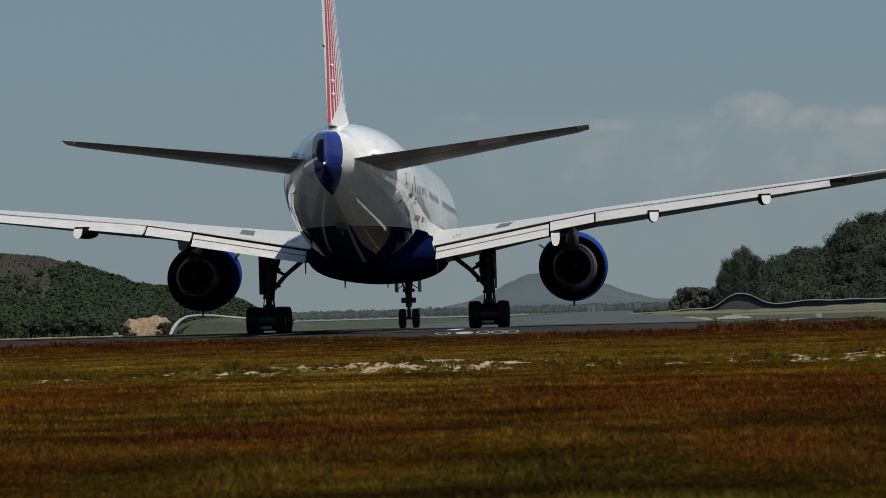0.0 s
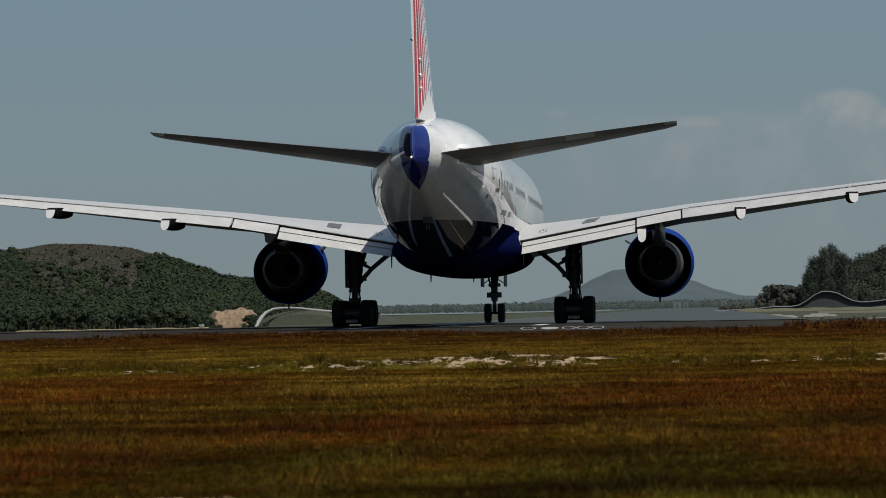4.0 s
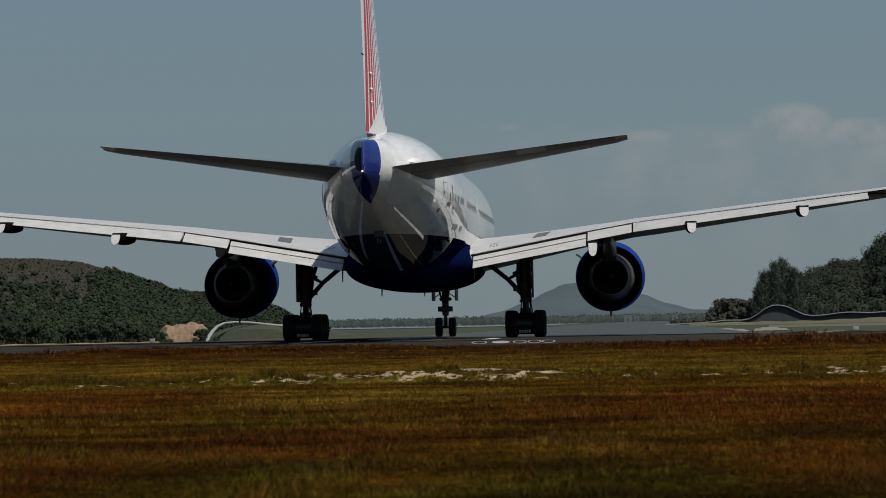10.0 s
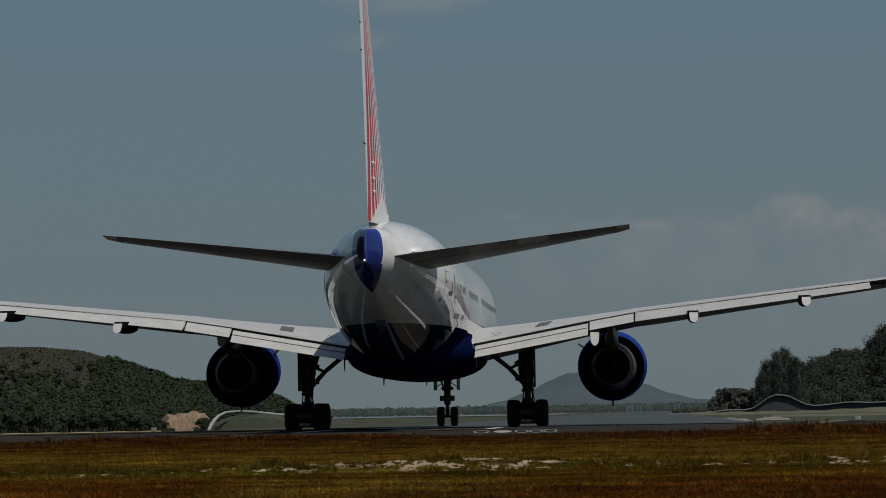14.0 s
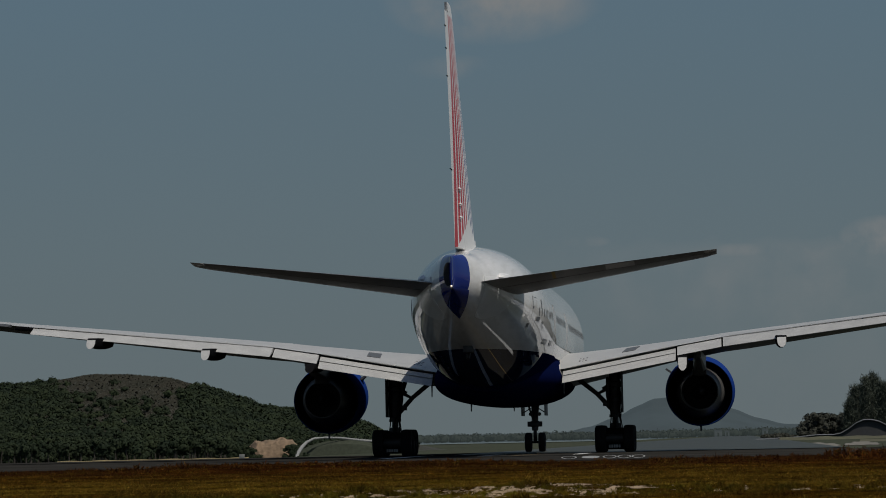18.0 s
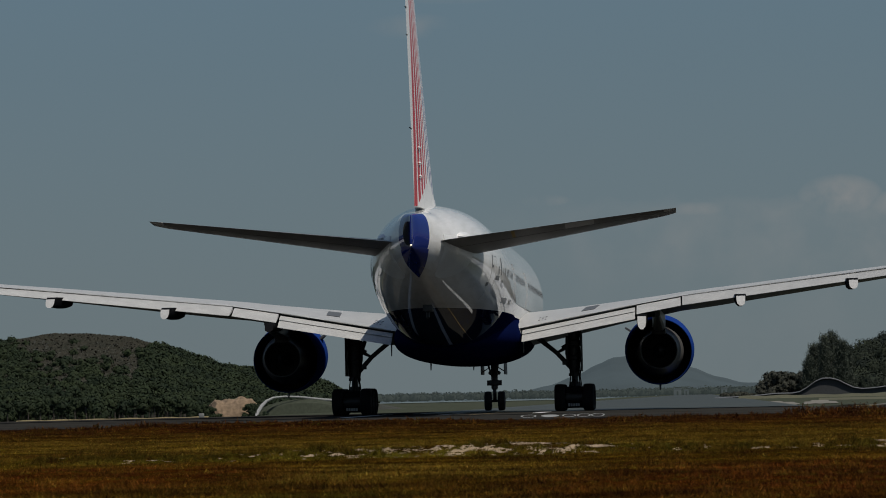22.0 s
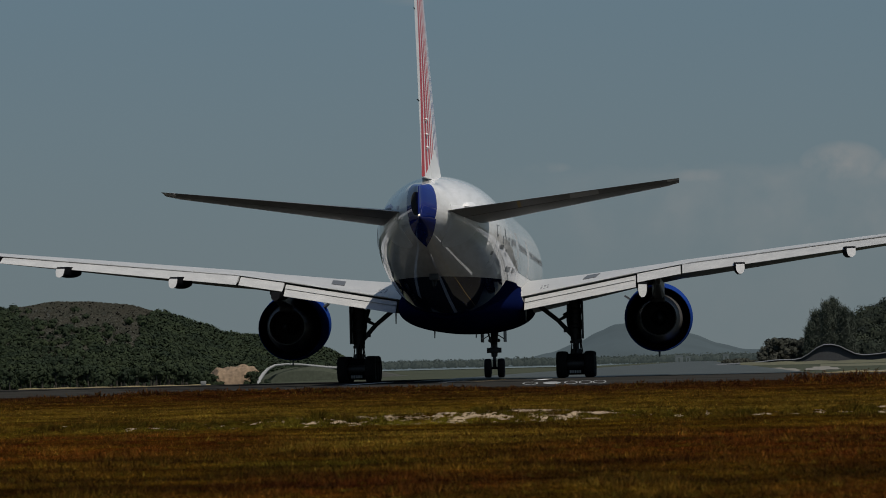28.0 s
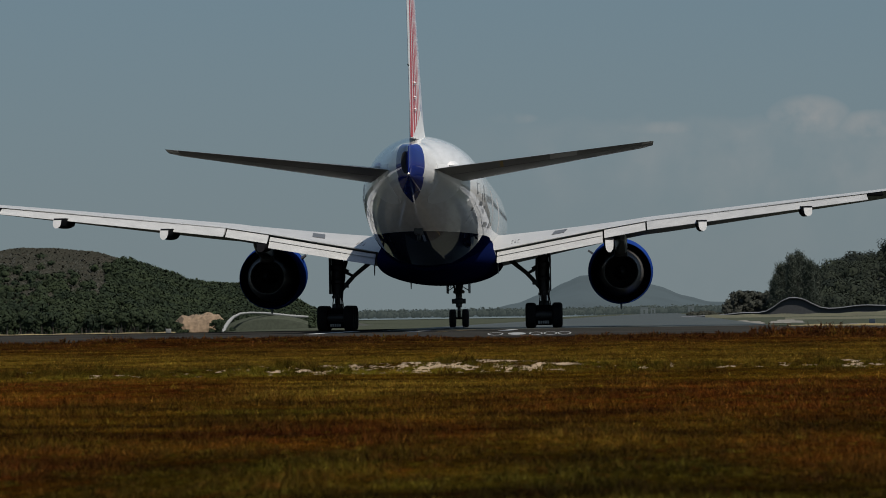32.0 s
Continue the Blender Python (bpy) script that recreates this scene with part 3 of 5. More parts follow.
def hill(name, crest, dist, depth, base, mat, label, step=0.25, rough=1.0):
    """A rounded ridge whose crest follows (bearing, height) pairs, at one distance."""
    lo, hi = crest[0][0], crest[-1][0]
    rows, nb = [], 12
    na = int((hi - lo) / step)
    for j in range(nb + 1):
        s = j / nb
        row = []
        for i in range(na + 1):
            a = lo + (hi - lo) * i / na
            h = profile(crest, a)
            d = dist + depth * s
            x, y = bearing(a, d)
            z = base + (h - base) * math.sin(math.pi * min(1.0, s * 1.12) / 2 if s < 0.9 else math.pi / 2 * (1 - (s - 0.9) * 4)) ** 0.9
            z += rough * fnoise(x, y, 0.02) * min(1, s * 4)
            row.append((x, y, z))
        rows.append(row)
    verts = [p for r in rows for p in r]
    w = na + 1
    faces = [(r * w + c, r * w + c + 1, (r + 1) * w + c + 1, (r + 1) * w + c) for r in range(nb) for c in range(na)]
    ob = raw(name, verts, faces, mat)
    for p in ob.data.polygons:
        p.use_smooth = True
    return tagged(ob, label, "hill", kind="structure")


def build_left_woods():
    # crest of the wooded hill: bearing and height at 1250 m
    crest = [(1.6, -4), (3.0, -4), (5.0, -3), (5.9, 0.5), (6.5, 6.5), (6.9, 9.4), (7.4, 11.4), (7.8, 11.8), (8.15, 13.0), (8.6, 16.6), (9.2, 21.6), (9.8, 25.2), (10.5, 27.0), (11.0, 27.4), (11.6, 25.4), (12.1, 22.8), (12.6, 22.4), (16, 21), (22, 20)]
    hill("hill", crest, 1000, 260, -3.6, SCRUB, "low wooded hill beside the airfield", rough=1.2)
    cs, rs = [], []
    for i in range(7000):
        a = rng.uniform(5.6, 15.0)
        s = rng.uniform(0.0, 0.9) ** 1.15
        d = 1000 + 260 * s
        h = profile(crest, a)
        x, y = bearing(a, d)
        z = -3.6 + (h + 3.6) * math.sin(math.pi * min(1.0, s * 1.12) / 2) ** 0.9
        # trees climb to the crest but for one dry brown shoulder
        bare = math.exp(-abs((a - 10.5) / 1.45) ** 4)
        r = rng.uniform(1.28, 2.1) if s < 0.95 - 0.74 * bare + 0.05 * math.sin(a * 5) + 0.13 * rng.normal() else rng.uniform(0.5, 1.1)
        cs.append((x, y, z + 0.55 * r)), rs.append(r)
    order = [i for i in range(len(cs)) if rs[i] > 1.26]
    woods("forest", [cs[i] for i in order], [rs[i] for i in order], 70, 0.27, LEAF, "dense dark green tropical wood on a low hill", seed=2)
    # close carpet of dry scrub over the whole slope
    n = 52000
    a, t = rng.uniform(5.8, 15.0, n), rng.uniform(0.12, 0.97, n)
    d = 1000 + 260 * t
    h = np.array([profile(crest, v) for v in a])
    x, y = -np.sin(np.radians(a)) * d, np.cos(np.radians(a)) * d
    z = -3.6 + (h + 3.6) * np.sin(math.pi * np.minimum(1.0, t * 1.12) / 2) ** 0.9
    z += np.array([1.2 * fnoise(float(p), float(q), 0.02) for p, q in zip(x, y)]) * np.minimum(1, t * 4)
    c = np.stack([x, y, z + rng.uniform(-0.1, 0.35, n)], 1)
    u = rng.normal(size=(n, 3)) * np.array([1, 0.6, 0.5])
    u /= np.linalg.norm(u, axis=1)[:, None]
    w = np.cross(u, np.array([0.0, -0.7, 0.5]) + 0.4 * rng.normal(size=(n, 3)))
    w /= np.linalg.norm(w, axis=1)[:, None]
    k = rng.uniform(0.25, 0.75, n)[:, None]
    up = np.array([0.1, -0.45, 0.88]) + 0.16 * rng.normal(size=(n, 3))
    w *= np.sign(np.sum(np.cross(u, w) * up, axis=1))[:, None]
    v = np.stack([c - u * k, c - w * k * 0.7, c + u * k, c + w * k * 0.7], 1).reshape(-1, 3)
    ob = raw("scrub", v.tolist(), np.arange(4 * n).reshape(n, 4).tolist(), LEAF_FAR)
    ob.data.normals_split_custom_set_from_vertices(np.repeat(up / np.linalg.norm(up, axis=1)[:, None], 4, axis=0).tolist())
    tagged(ob, "dry olive-brown scrub on the upper slope of a hill", "scrub", kind="stuff")
    # the wood's front row, taller, with trunks showing in the shade below
    cs, rs, bm = [], [], bmesh.new()
    for i in range(170):
        a = rng.uniform(7.9, 15.0)
        d = rng.uniform(930, 985)
        x, y = bearing(a, d)
        top = rng.uniform(4.0, 7.0)
        r = rng.uniform(1.2, 2.1)
        for k in range(3):
            cs.append((x + rng.normal() * r * 0.5, y + rng.normal() * r * 0.4, -3.4 + top - r * (0.7 + 0.5 * k))), rs.append(r * (1 - 0.12 * k))
        tube(bm, [(x, y, -3.6), (x + rng.normal() * 0.3, y, -3.4 + top * 0.6)], [0.22, 0.12], n=6)
    woods("tree_row", cs, rs, 80, 0.25, LEAF, "row of dark green trees at the foot of a hill", seed=4)
    tagged(part("trunks", bm, BARK), "thin grey trunks along the edge of a wood", "trunks", kind="stuff")


def build_far():
    # hazy ridge and the level tree line at the runway's far end
    ridge = [(-14, 20), (-8, 18), (-4.0, 10), (-1.6, 11), (-0.67, 13), (-0.28, 21), (0.2, 35), (0.6, 45), (1.1, 51), (1.5, 49), (1.8, 40), (2.12, 28), (2.6, 15), (3.0, 9), (4.5, 7), (8, 12), (14, 20)]
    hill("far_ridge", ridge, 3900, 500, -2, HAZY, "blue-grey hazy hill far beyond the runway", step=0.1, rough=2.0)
    cs, rs = [], []
    for i in range(900):
        a = rng.uniform(-9, 9.5)
        x, y = bearing(a, rng.uniform(2050, 2200))
        r = rng.uniform(3.0, 3.9)
        cs.append((x, y, r * 0.5)), rs.append(r * 1.1)
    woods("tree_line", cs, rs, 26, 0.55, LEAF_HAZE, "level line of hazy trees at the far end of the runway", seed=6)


HAZY = distance_backdrop("distant_hill_haze_glow", (0.058, 0.080, 0.092), (0.03, 0.035, 0.035))
LEAF_HAZE = distance_backdrop("distant_trees_haze_glow", (0.036, 0.046, 0.044), (0.022, 0.026, 0.023))

HUT_HAZE = distance_backdrop("distant_plaster_haze_glow", (0.062, 0.074, 0.076), (0.04, 0.045, 0.045))


def casuarina(x, y, base, height, width, seed):
    """A feathery upright tree: tapered trunk, rising limbs, sprays of thin drooping twigs."""
    g = np.random.default_rng(seed)
    tree = tagged(new("casuarina_tree"), "tall feathery grey-green casuarina tree", "tree", group="casuarinas at the wood's edge")
    tree.location = (x, y, base)
    bm = bmesh.new()
    tube(bm, [(0, 0, 0), (0.1, 0, height * 0.4), (0, 0, height * 0.95)], [0.28, 0.18, 0.04], n=8)
    tips = []
    for i in range(64):
        t = g.uniform(0.06, 0.95)
        ang = g.uniform(0, 2 * math.pi)
        reach = width * (1 - t) ** 0.6 * g.uniform(0.5, 1.1) + 0.25
        p0 = Vector((0, 0, height * t))
        p1 = p0 + Vector((math.cos(ang) * reach, math.sin(ang) * reach, reach * g.uniform(0.5, 1.3)))
        tube(bm, [p0, p0.lerp(p1, 0.5) + Vector((0, 0, -0.1)), p1], [0.06, 0.04, 0.015], n=5)
        tips += [p0.lerp(p1, f) for f in (0.4, 0.65, 0.85, 1.0)]
    part("trunk", bm, BARK, tree)
    tips = np.array([t[:] for t in tips])
    k = 20
    p = np.repeat(tips, k, axis=0) + g.normal(size=(len(tips) * k, 3)) * np.array([0.30, 0.30, 0.36])
    d = g.normal(size=p.shape) * 0.5 + np.array([0, 0, 0.75])
    d /= np.linalg.norm(d, axis=1)[:, None]
    side = np.cross(d, g.normal(size=p.shape))
    side /= np.linalg.norm(side, axis=1)[:, None]
    ln = g.uniform(0.35, 0.95, len(p))[:, None]
    v = np.stack([p - side * 0.05, p + side * 0.05, p + d * ln], 1).reshape(-1, 3)
    f = np.arange(len(v)).reshape(-1, 3)
    raw("crown", v.tolist(), f.tolist(), NEEDLE, tree)
    return tree


def build_right_woods():
    # wooded rise with a feathery group at its left end, about 620 m off
    crest = [(-14, 26), (-9.0, 23), (-6.0, 20), (-4.6, 17.4), (-4.17, 16.2), (-3.94, 14.4), (-3.65, 11.4), (-3.48, 8.6), (-3.15, 9.4), (-2.75, 7.4), (-2.5, 5.2), (-2.35, 1.0), (-2.0, -0.5)]
    hill("hill", crest, 640, 120, -0.5, SCRUB, "steep wooded rise beside the airfield", rough=0.8)
    cs, rs = [], []
    for i in range(900):
        a = rng.uniform(-7.0, -2.5)
        s = rng.uniform(0, 0.92)
        x, y = bearing(a, 632 + 120 * s)
        z = -0.5 + (profile(crest, a) + 0.5) * math.sin(math.pi * min(1.0, s * 1.12) / 2) ** 0.9
        r = 0.9 + 2.3 * rng.uniform() ** 2.2
        cs.append((x, y, z + 0.6 * r)), rs.append(r)
    woods("forest", cs, rs, 460, 0.14, LEAF_DARK, "dense dark broadleaf trees on a steep rise", seed=8)
    for i, (a, h, w) in enumerate(((-1.80, 6.6, 0.8), (-1.87, 8.6, 0.9), (-1.96, 9.7, 0.9), (-2.06, 10.6, 0.9), (-2.16, 11.5, 0.8), (-2.26, 10.8, 0.8), (-2.36, 9.4, 0.9), (-2.46, 8.4, 1.1))):
        x, y = bearing(a, 600 + 6 * (i % 3))
        casuarina(x, y, -0.3, h, w, 20 + i)
    # low scrub left of it, further off
    cs, rs = [], []
    for i in range(260):
        a = rng.uniform(-1.85, -0.95)
        x, y = bearing(a, rng.uniform(900, 960))
        r = rng.uniform(0.9, 1.7)
        top = 1.2 + 4.0 * smoothstep(-0.93, -1.12, a)
        cs.append((x, y, max(0.5, rng.uniform(0.1, 1.0) * top))), rs.append(r)
    for i in range(26):
        a = rng.uniform(-0.9, -0.3)
        x, y = bearing(a, rng.uniform(640, 670))
        r = rng.uniform(0.25, 0.55) * (1.2 - abs(a + 0.6) * 2)
        cs.append((x, y, r * rng.uniform(0.4, 1.0))), rs.append(r)
    woods("thicket", cs, rs, 110, 0.19, THICKET, "olive thicket at the wood's edge", seed=9)


def ribbon(name, pts, thick, mat, label, category, parent=None, kind="structure"):
    """A bank or low wall along (bearing, distance, base, top) stations."""
    bm = bmesh.new()
    rings = []
    for a, d, z0, z1 in pts:
        x, y = bearing(a, d)
        x2, y2 = bearing(a, d + thick)
        m1, m2 = bearing(a, d + thick * 0.25), bearing(a, d + thick * 0.75)
        rings.append([(x, y, z0), (m1[0], m1[1], z1 - 0.1 * (z1 - z0)), ((m1[0] + m2[0]) / 2, (m1[1] + m2[1]) / 2, z1), (m2[0], m2[1], z1 - 0.1 * (z1 - z0)), (x2, y2, z0)])
    loft(bm, rings)
    return tagged(part(name, bm, mat), label, category, kind=kind)


def build_banks():
    g = 450.0
    # tan earth cut and a green mound ringed by a pale kerb, left of the aircraft
    n, rows = 40, []
    for j in range(9):
        s = j / 8
        row = []
        for i in range(n + 1):
            a = 8.38 - (0.80 - 0.34 * (1 - s)) * i / n - 0.14 * (1 - s)
            x, y = bearing(a, g + 3.2 * s ** 1.5)
            edge = min(1.0, 7.0 * min(i, n - i) / n + 0.35) ** 0.8
            top = 1.35 + 0.35 * fnoise(x, y, 0.55, 2) + 0.25 * fnoise(x, y, 1.6, 8) + 0.4 * math.exp(-((a - 7.82) / 0.07) ** 2)
            z = -4.0 + (top * edge + 4.0) * math.sin(math.pi / 2 * s) ** 0.5 + 0.15 * fnoise(x, y + 9 * s, 2.2, 4) * s
            row.append((x + 0.3 * fnoise(x, s * 5, 1.4, 6), y, z))
        rows.append(row)
    bank = raw("earth_bank", [q for r in rows for q in r], [(r * (n + 1) + c, r * (n + 1) + c + 1, (r + 1) * (n + 1) + c + 1, (r + 1) * (n + 1) + c) for r in range(8) for c in range(n)], EARTH)
    tagged(bank, "bare tan earth bank cut into the field's edge", "earth bank", kind="structure")
    cs, rs = [], []
    for a0, a1, z0, z1, count, near in ((8.3, 8.75, -3.4, 0.6, 60, 1), (7.62, 7.80, -1.6, 0.5, 34, 1), (8.22, 8.36, -3.2, -0.6, 16, 1), (7.42, 7.58, -2.6, -0.4, 16, 1), (7.5, 8.4, 0.5, 1.3, 14, -4)):
        for i in range(count):
            a, r = rng.uniform(a0, a1), rng.uniform(0.22, 0.55)
            x, y = bearing(a, g - near * (1.0 + r))
            cs.append((x, y, rng.uniform(z0, z1))), rs.append(r)
    woods("bushes", cs, rs, 90, 0.07, LEAF, "low green bushes about a bare earth bank", seed=14)
    mound = [(7.55 - 0.07 * k, g + 4, -4.2, -1.6 + 2.75 * math.sin(math.pi * (k + 1.2) / 24) ** 0.4) for k in range(21)]
    ribbon("grass_mound", mound, 8.0, FIELD, "low green grass mound", "mound")
    bm = bmesh.new()
    path = [(7.62, -3.8), (7.60, -1.2), (7.57, -0.5), (7.50, 0.3), (7.42, 0.95), (7.30, 1.40), (7.1, 1.52), (6.85, 1.42), (6.6, 1.15), (6.4, 0.95), (6.15, 0.85)]
    tube(bm, [(*bearing(a, g - 1 + 1.2 * k), z) for k, (a, z) in enumerate(path)], [0.26, 0.26, 0.24, 0.25, 0.2, 0.15, 0.13, 0.15, 0.18, 0.2, 0.13], n=8)
    tagged(part("kerb", bm, WALLWHITE), "pale concrete kerb curving round a grass mound", "kerb", kind="structure")
    # dark undulating wall with a light coping before the right-hand wood
    pts = []
    for k in range(60):
        a = -0.2 - 0.13 * k
        hump = 2.0 * math.exp(-abs((a + 2.12) / 0.36) ** 2.6)
        top = 0.45 + hump + 0.75 * smoothstep(-2.3, -3.2, a) + 0.06 * math.sin(9 * a)
        pts.append((a, 470.0, -0.35, top * smoothstep(-0.2, -1.5, a) + 0.05))
    ribbon("boundary_wall", pts, 1.2, DARKWALL, "dark undulating boundary wall", "wall")
    ribbon("wall_coping", [(a, d - 0.1, t - 0.06, t + 0.06) for a, d, b, t in pts], 1.4, COPING, "pale coping on an undulating wall", "wall coping")
    verge = [(-0.6 - 0.16 * k, 400.0, -0.4, 0.28 + 0.35 * smoothstep(-2.5, -4.5, -0.6 - 0.16 * k) + 0.06 * math.sin(k * 1.7)) for k in range(46)]
    ribbon("grass_verge", verge, 40.0, VERGE, "olive grass verge before a wall", "verge")
    ribbon("grass_verge", [(-1.95 - 0.2 * k, 250.0, -0.10, -0.045) for k in range(26)], 150.0, VERGE, "olive grass between the runway and a wall", "verge")
    # strips of bleached dry grass along the pavement's far edges
    ribbon("dry_grass_strip", [(8.4 + 0.12 * k, 190.0, -0.9, 0.035 + 0.02 * math.sin(k * 1.3)) for k in range(28)], 2.0, STRAW, "bleached dry grass along the turning pad", "dry grass")
    ribbon("dry_grass_strip", [(-4.4 + 0.12 * k, 160.0, -0.4, 0.03 + 0.025 * math.sin(k * 0.9)) for k in range(21)], 2.0, STRAW, "bleached dry grass along the runway", "dry grass")
    # flat pale sand beyond the pavement's edge
    bm = bmesh.new()
    for a0, a1, d0, d1, k in ((-0.62, -1.05, 185, 300, 1), (-0.95, -1.55, 172, 265, 2), (-1.7, -2.25, 195, 270, 3), (-2.7, -3.6, 165, 180, 4)):
        n = 26
        ring = []
        for i in range(n):
            t = 2 * math.pi * i / n
            w = 1 + 0.22 * math.sin(3 * t + k) + 0.15 * math.sin(7 * t + 2 * k)
            x, y = bearing((a0 + a1) / 2 + (a1 - a0) / 2 * w * math.cos(t), (d0 + d1) / 2 + (d1 - d0) / 2 * w * math.sin(t))
            ring.append(bm.verts.new((x, y, ground_z(x, y) + 0.03)))
        bm.faces.new(ring)
    tagged(part("sand_flat", bm, PALE, smooth=False), "pale flat sand beyond the pavement", "sand", kind="structure")


VERGE = material("olive_verge_grass", (0.085, 0.082, 0.042), rough=0.95, vary=0.35, scale=0.15, fine=1.5)
PALE = material("bleached_sand", (0.18, 0.168, 0.14), rough=0.95, vary=0.25, scale=0.05, fine=0.6)
STRAW = material("bleached_straw", (0.20, 0.155, 0.07), rough=0.95, vary=0.35, scale=0.4, fine=6)
COPING = material("grey_stained_coping", (0.11, 0.115, 0.12), rough=0.85, vary=0.2, scale=0.3, fine=4)
EARTH = material("tan_laterite_earth", (0.21, 0.148, 0.094), rough=0.95, vary=0.3, scale=0.25, fine=2.5, bump=0.02)
DARKWALL = material("dark_weathered_wall", (0.032, 0.034, 0.036), rough=0.85, vary=0.25, scale=0.3, fine=4)

build_ground()
build_runway()
build_left_woods()
build_far()
build_right_woods()
build_banks()


def build_markers():
    # white marker board beside the runway, on two short legs
    x, y = bearing(-3.41, 172)
    z = ground_z(x, y)
    board = tagged(new("marker_board"), "small white marker board beside the runway", "marker board")
    board.location = (x, y, z)
    bm = bmesh.new()
    box(bm, -0.15, 0.15, -0.03, 0.03, 0.04, 0.28, 0.01)
    part("panel", bm, WALLWHITE, board)
    for s in (-1, 1):
        bm = bmesh.new()
        tube(bm, [(s * 0.13, 0.045, -0.05), (s * 0.13, 0.045, 0.26)], 0.015, n=8)
        part("leg", bm, STEEL, board)
    x, y = bearing(8.52, 188)
    copy_thing(board, pose(x, y, ground_z(x, y)))
    # pale huts on the far side of the field
    for a, d, w, h in ((0.43, 1750, 4.0, 3.4), (0.28, 1760, 2.4, 2.8), (-0.36, 1500, 2.6, 3.0)):
        x, y = bearing(a, d)
        hut = tagged(new("hut"), "pale flat-roofed hut far across the airfield", "hut", group="far huts")
        hut.location = (x, y, ground_z(x, y))
        bm = bmesh.new()
        box(bm, -w / 2, w / 2, -1.5, 1.5, 0, h, 0.05)
        part("wall", bm, HUT_HAZE, hut)
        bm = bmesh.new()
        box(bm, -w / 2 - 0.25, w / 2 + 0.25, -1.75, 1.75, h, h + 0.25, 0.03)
        part("roof", bm, HUT_HAZE, hut)
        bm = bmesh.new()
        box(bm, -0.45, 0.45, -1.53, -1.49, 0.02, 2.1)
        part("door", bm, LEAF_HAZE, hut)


build_markers()


# ---- the airliner: x right, y forward of the main wheels, z above the runway ----
plane = tagged(new("airliner"), "white and navy twin-engined airliner seen from behind, flaps lowered", "airplane")
plane.location = (-11.80, 167.07, 0.0)


def along(table, v):
    """Smooth look-up in (v, values...) rows."""
    if v <= table[0][0]:
        return table[0][1:]
    for a, b in zip(table, table[1:]):
        if v <= b[0]:
            t = (v - a[0]) / (b[0] - a[0])
            return tuple(p + (q - p) * t for p, q in zip(a[1:], b[1:]))
    return table[-1][1:]


def curve(table, v):
    """Monotone smooth look-up: Hermite between the rows."""
    n = len(table)
    if v <= table[0][0]:
        return table[0][1:]
    if v >= table[-1][0]:
        return table[-1][1:]
    i = next(k for k in range(n - 1) if v <= table[k + 1][0])
    out = []
    for c in range(1, len(table[0])):
        def slope(k):
            if k <= 0 or k >= n - 1:
                return 0.0 if k <= 0 else (table[k][c] - table[k - 1][c]) / (table[k][0] - table[k - 1][0])
            s0 = (table[k][c] - table[k - 1][c]) / (table[k][0] - table[k - 1][0])
            s1 = (table[k + 1][c] - table[k][c]) / (table[k + 1][0] - table[k][0])
            return 0.0 if s0 * s1 <= 0 else 2 * s0 * s1 / (s0 + s1)
        h = table[i + 1][0] - table[i][0]
        t = (v - table[i][0]) / h
        p0, p1, m0, m1 = table[i][c], table[i + 1][c], slope(i) * h, slope(i + 1) * h
        out.append((2 * t ** 3 - 3 * t * t + 1) * p0 + (t ** 3 - 2 * t * t + t) * m0 + (-2 * t ** 3 + 3 * t * t) * p1 + (t ** 3 - t * t) * m1)
    return tuple(out)


# station, top, bottom, half width
HULL = [(-31.0, 8.22, 6.95, 0.03), (-30.2, 8.30, 6.74, 0.32), (-29.4, 8.38, 6.48, 0.62), (-27.3, 8.58, 5.84, 1.28), (-24.0, 8.93, 4.98, 2.02), (-20.0, 9.20, 4.15, 2.68), (-16.0, 9.32, 3.48, 3.0),
        (-12.0, 9.32, 2.98, 3.10), (-8.0, 9.32, 2.72, 3.12), (-4.0, 9.32, 2.68, 3.12), (20.0, 9.32, 2.68, 3.12), (24.0, 8.95, 2.80, 2.95), (27.0, 8.2, 3.1, 2.45), (29.5, 7.0, 3.6, 1.7), (31.0, 6.0, 4.2, 0.95), (31.75, 5.15, 4.85, 0.2)]


def hull_ring(y, n=64):
    top, bottom, half = curve(HULL, y)
    mid, tall = (top + bottom) / 2, (top - bottom) / 2
    # towards the tail the widest level rises and the section turns into an upright blade
    pinch = smoothstep(-22, -30, y)
    ring = []
    for k in range(n):
        t = 2 * math.pi * k / n
        c, s = math.cos(t), math.sin(t)
        e = 1.0 - 0.55 * smoothstep(-26.5, -29.6, y)
        ring.append((half * math.copysign(abs(c) ** e, c) * (1 - 0.3 * pinch * max(0, -s) ** 2), y, mid + tall * s))
    return ring


def build_hull():
    bm = bmesh.new()
    ys = spaced([(-31.0, 0.125), (-30.0, 0.33), (-24.0, 0.5), (-10, 1.0), (20, 0.8), (31.75, 0)])
    loft(bm, [hull_ring(y, 72) for y in ys])
    hull = part("fuselage", bm, BODY, plane, "white fuselage with a navy belly and blue tail cone")
    return hull


def hull_x(y, z):
    """Half width of the hull at a station and height."""
    top, bottom, half = curve(HULL, y)
    s = max(-1, min(1, (z - (top + bottom) / 2) / ((top - bottom) / 2)))
    return half * math.sqrt(1 - s * s)


def hull_side(y, z):
    """Half width of the pinched tail at a station and height."""
    top, bottom, half = curve(HULL, y)
    s = max(-1, min(1, (z - (top + bottom) / 2) / ((top - bottom) / 2)))
    e = 1.0 - 0.55 * smoothstep(-26.5, -29.6, y)
    return half * math.sqrt(1 - s * s) ** e * (1 - 0.3 * smoothstep(-22, -30, y) * max(0, -s) ** 2)


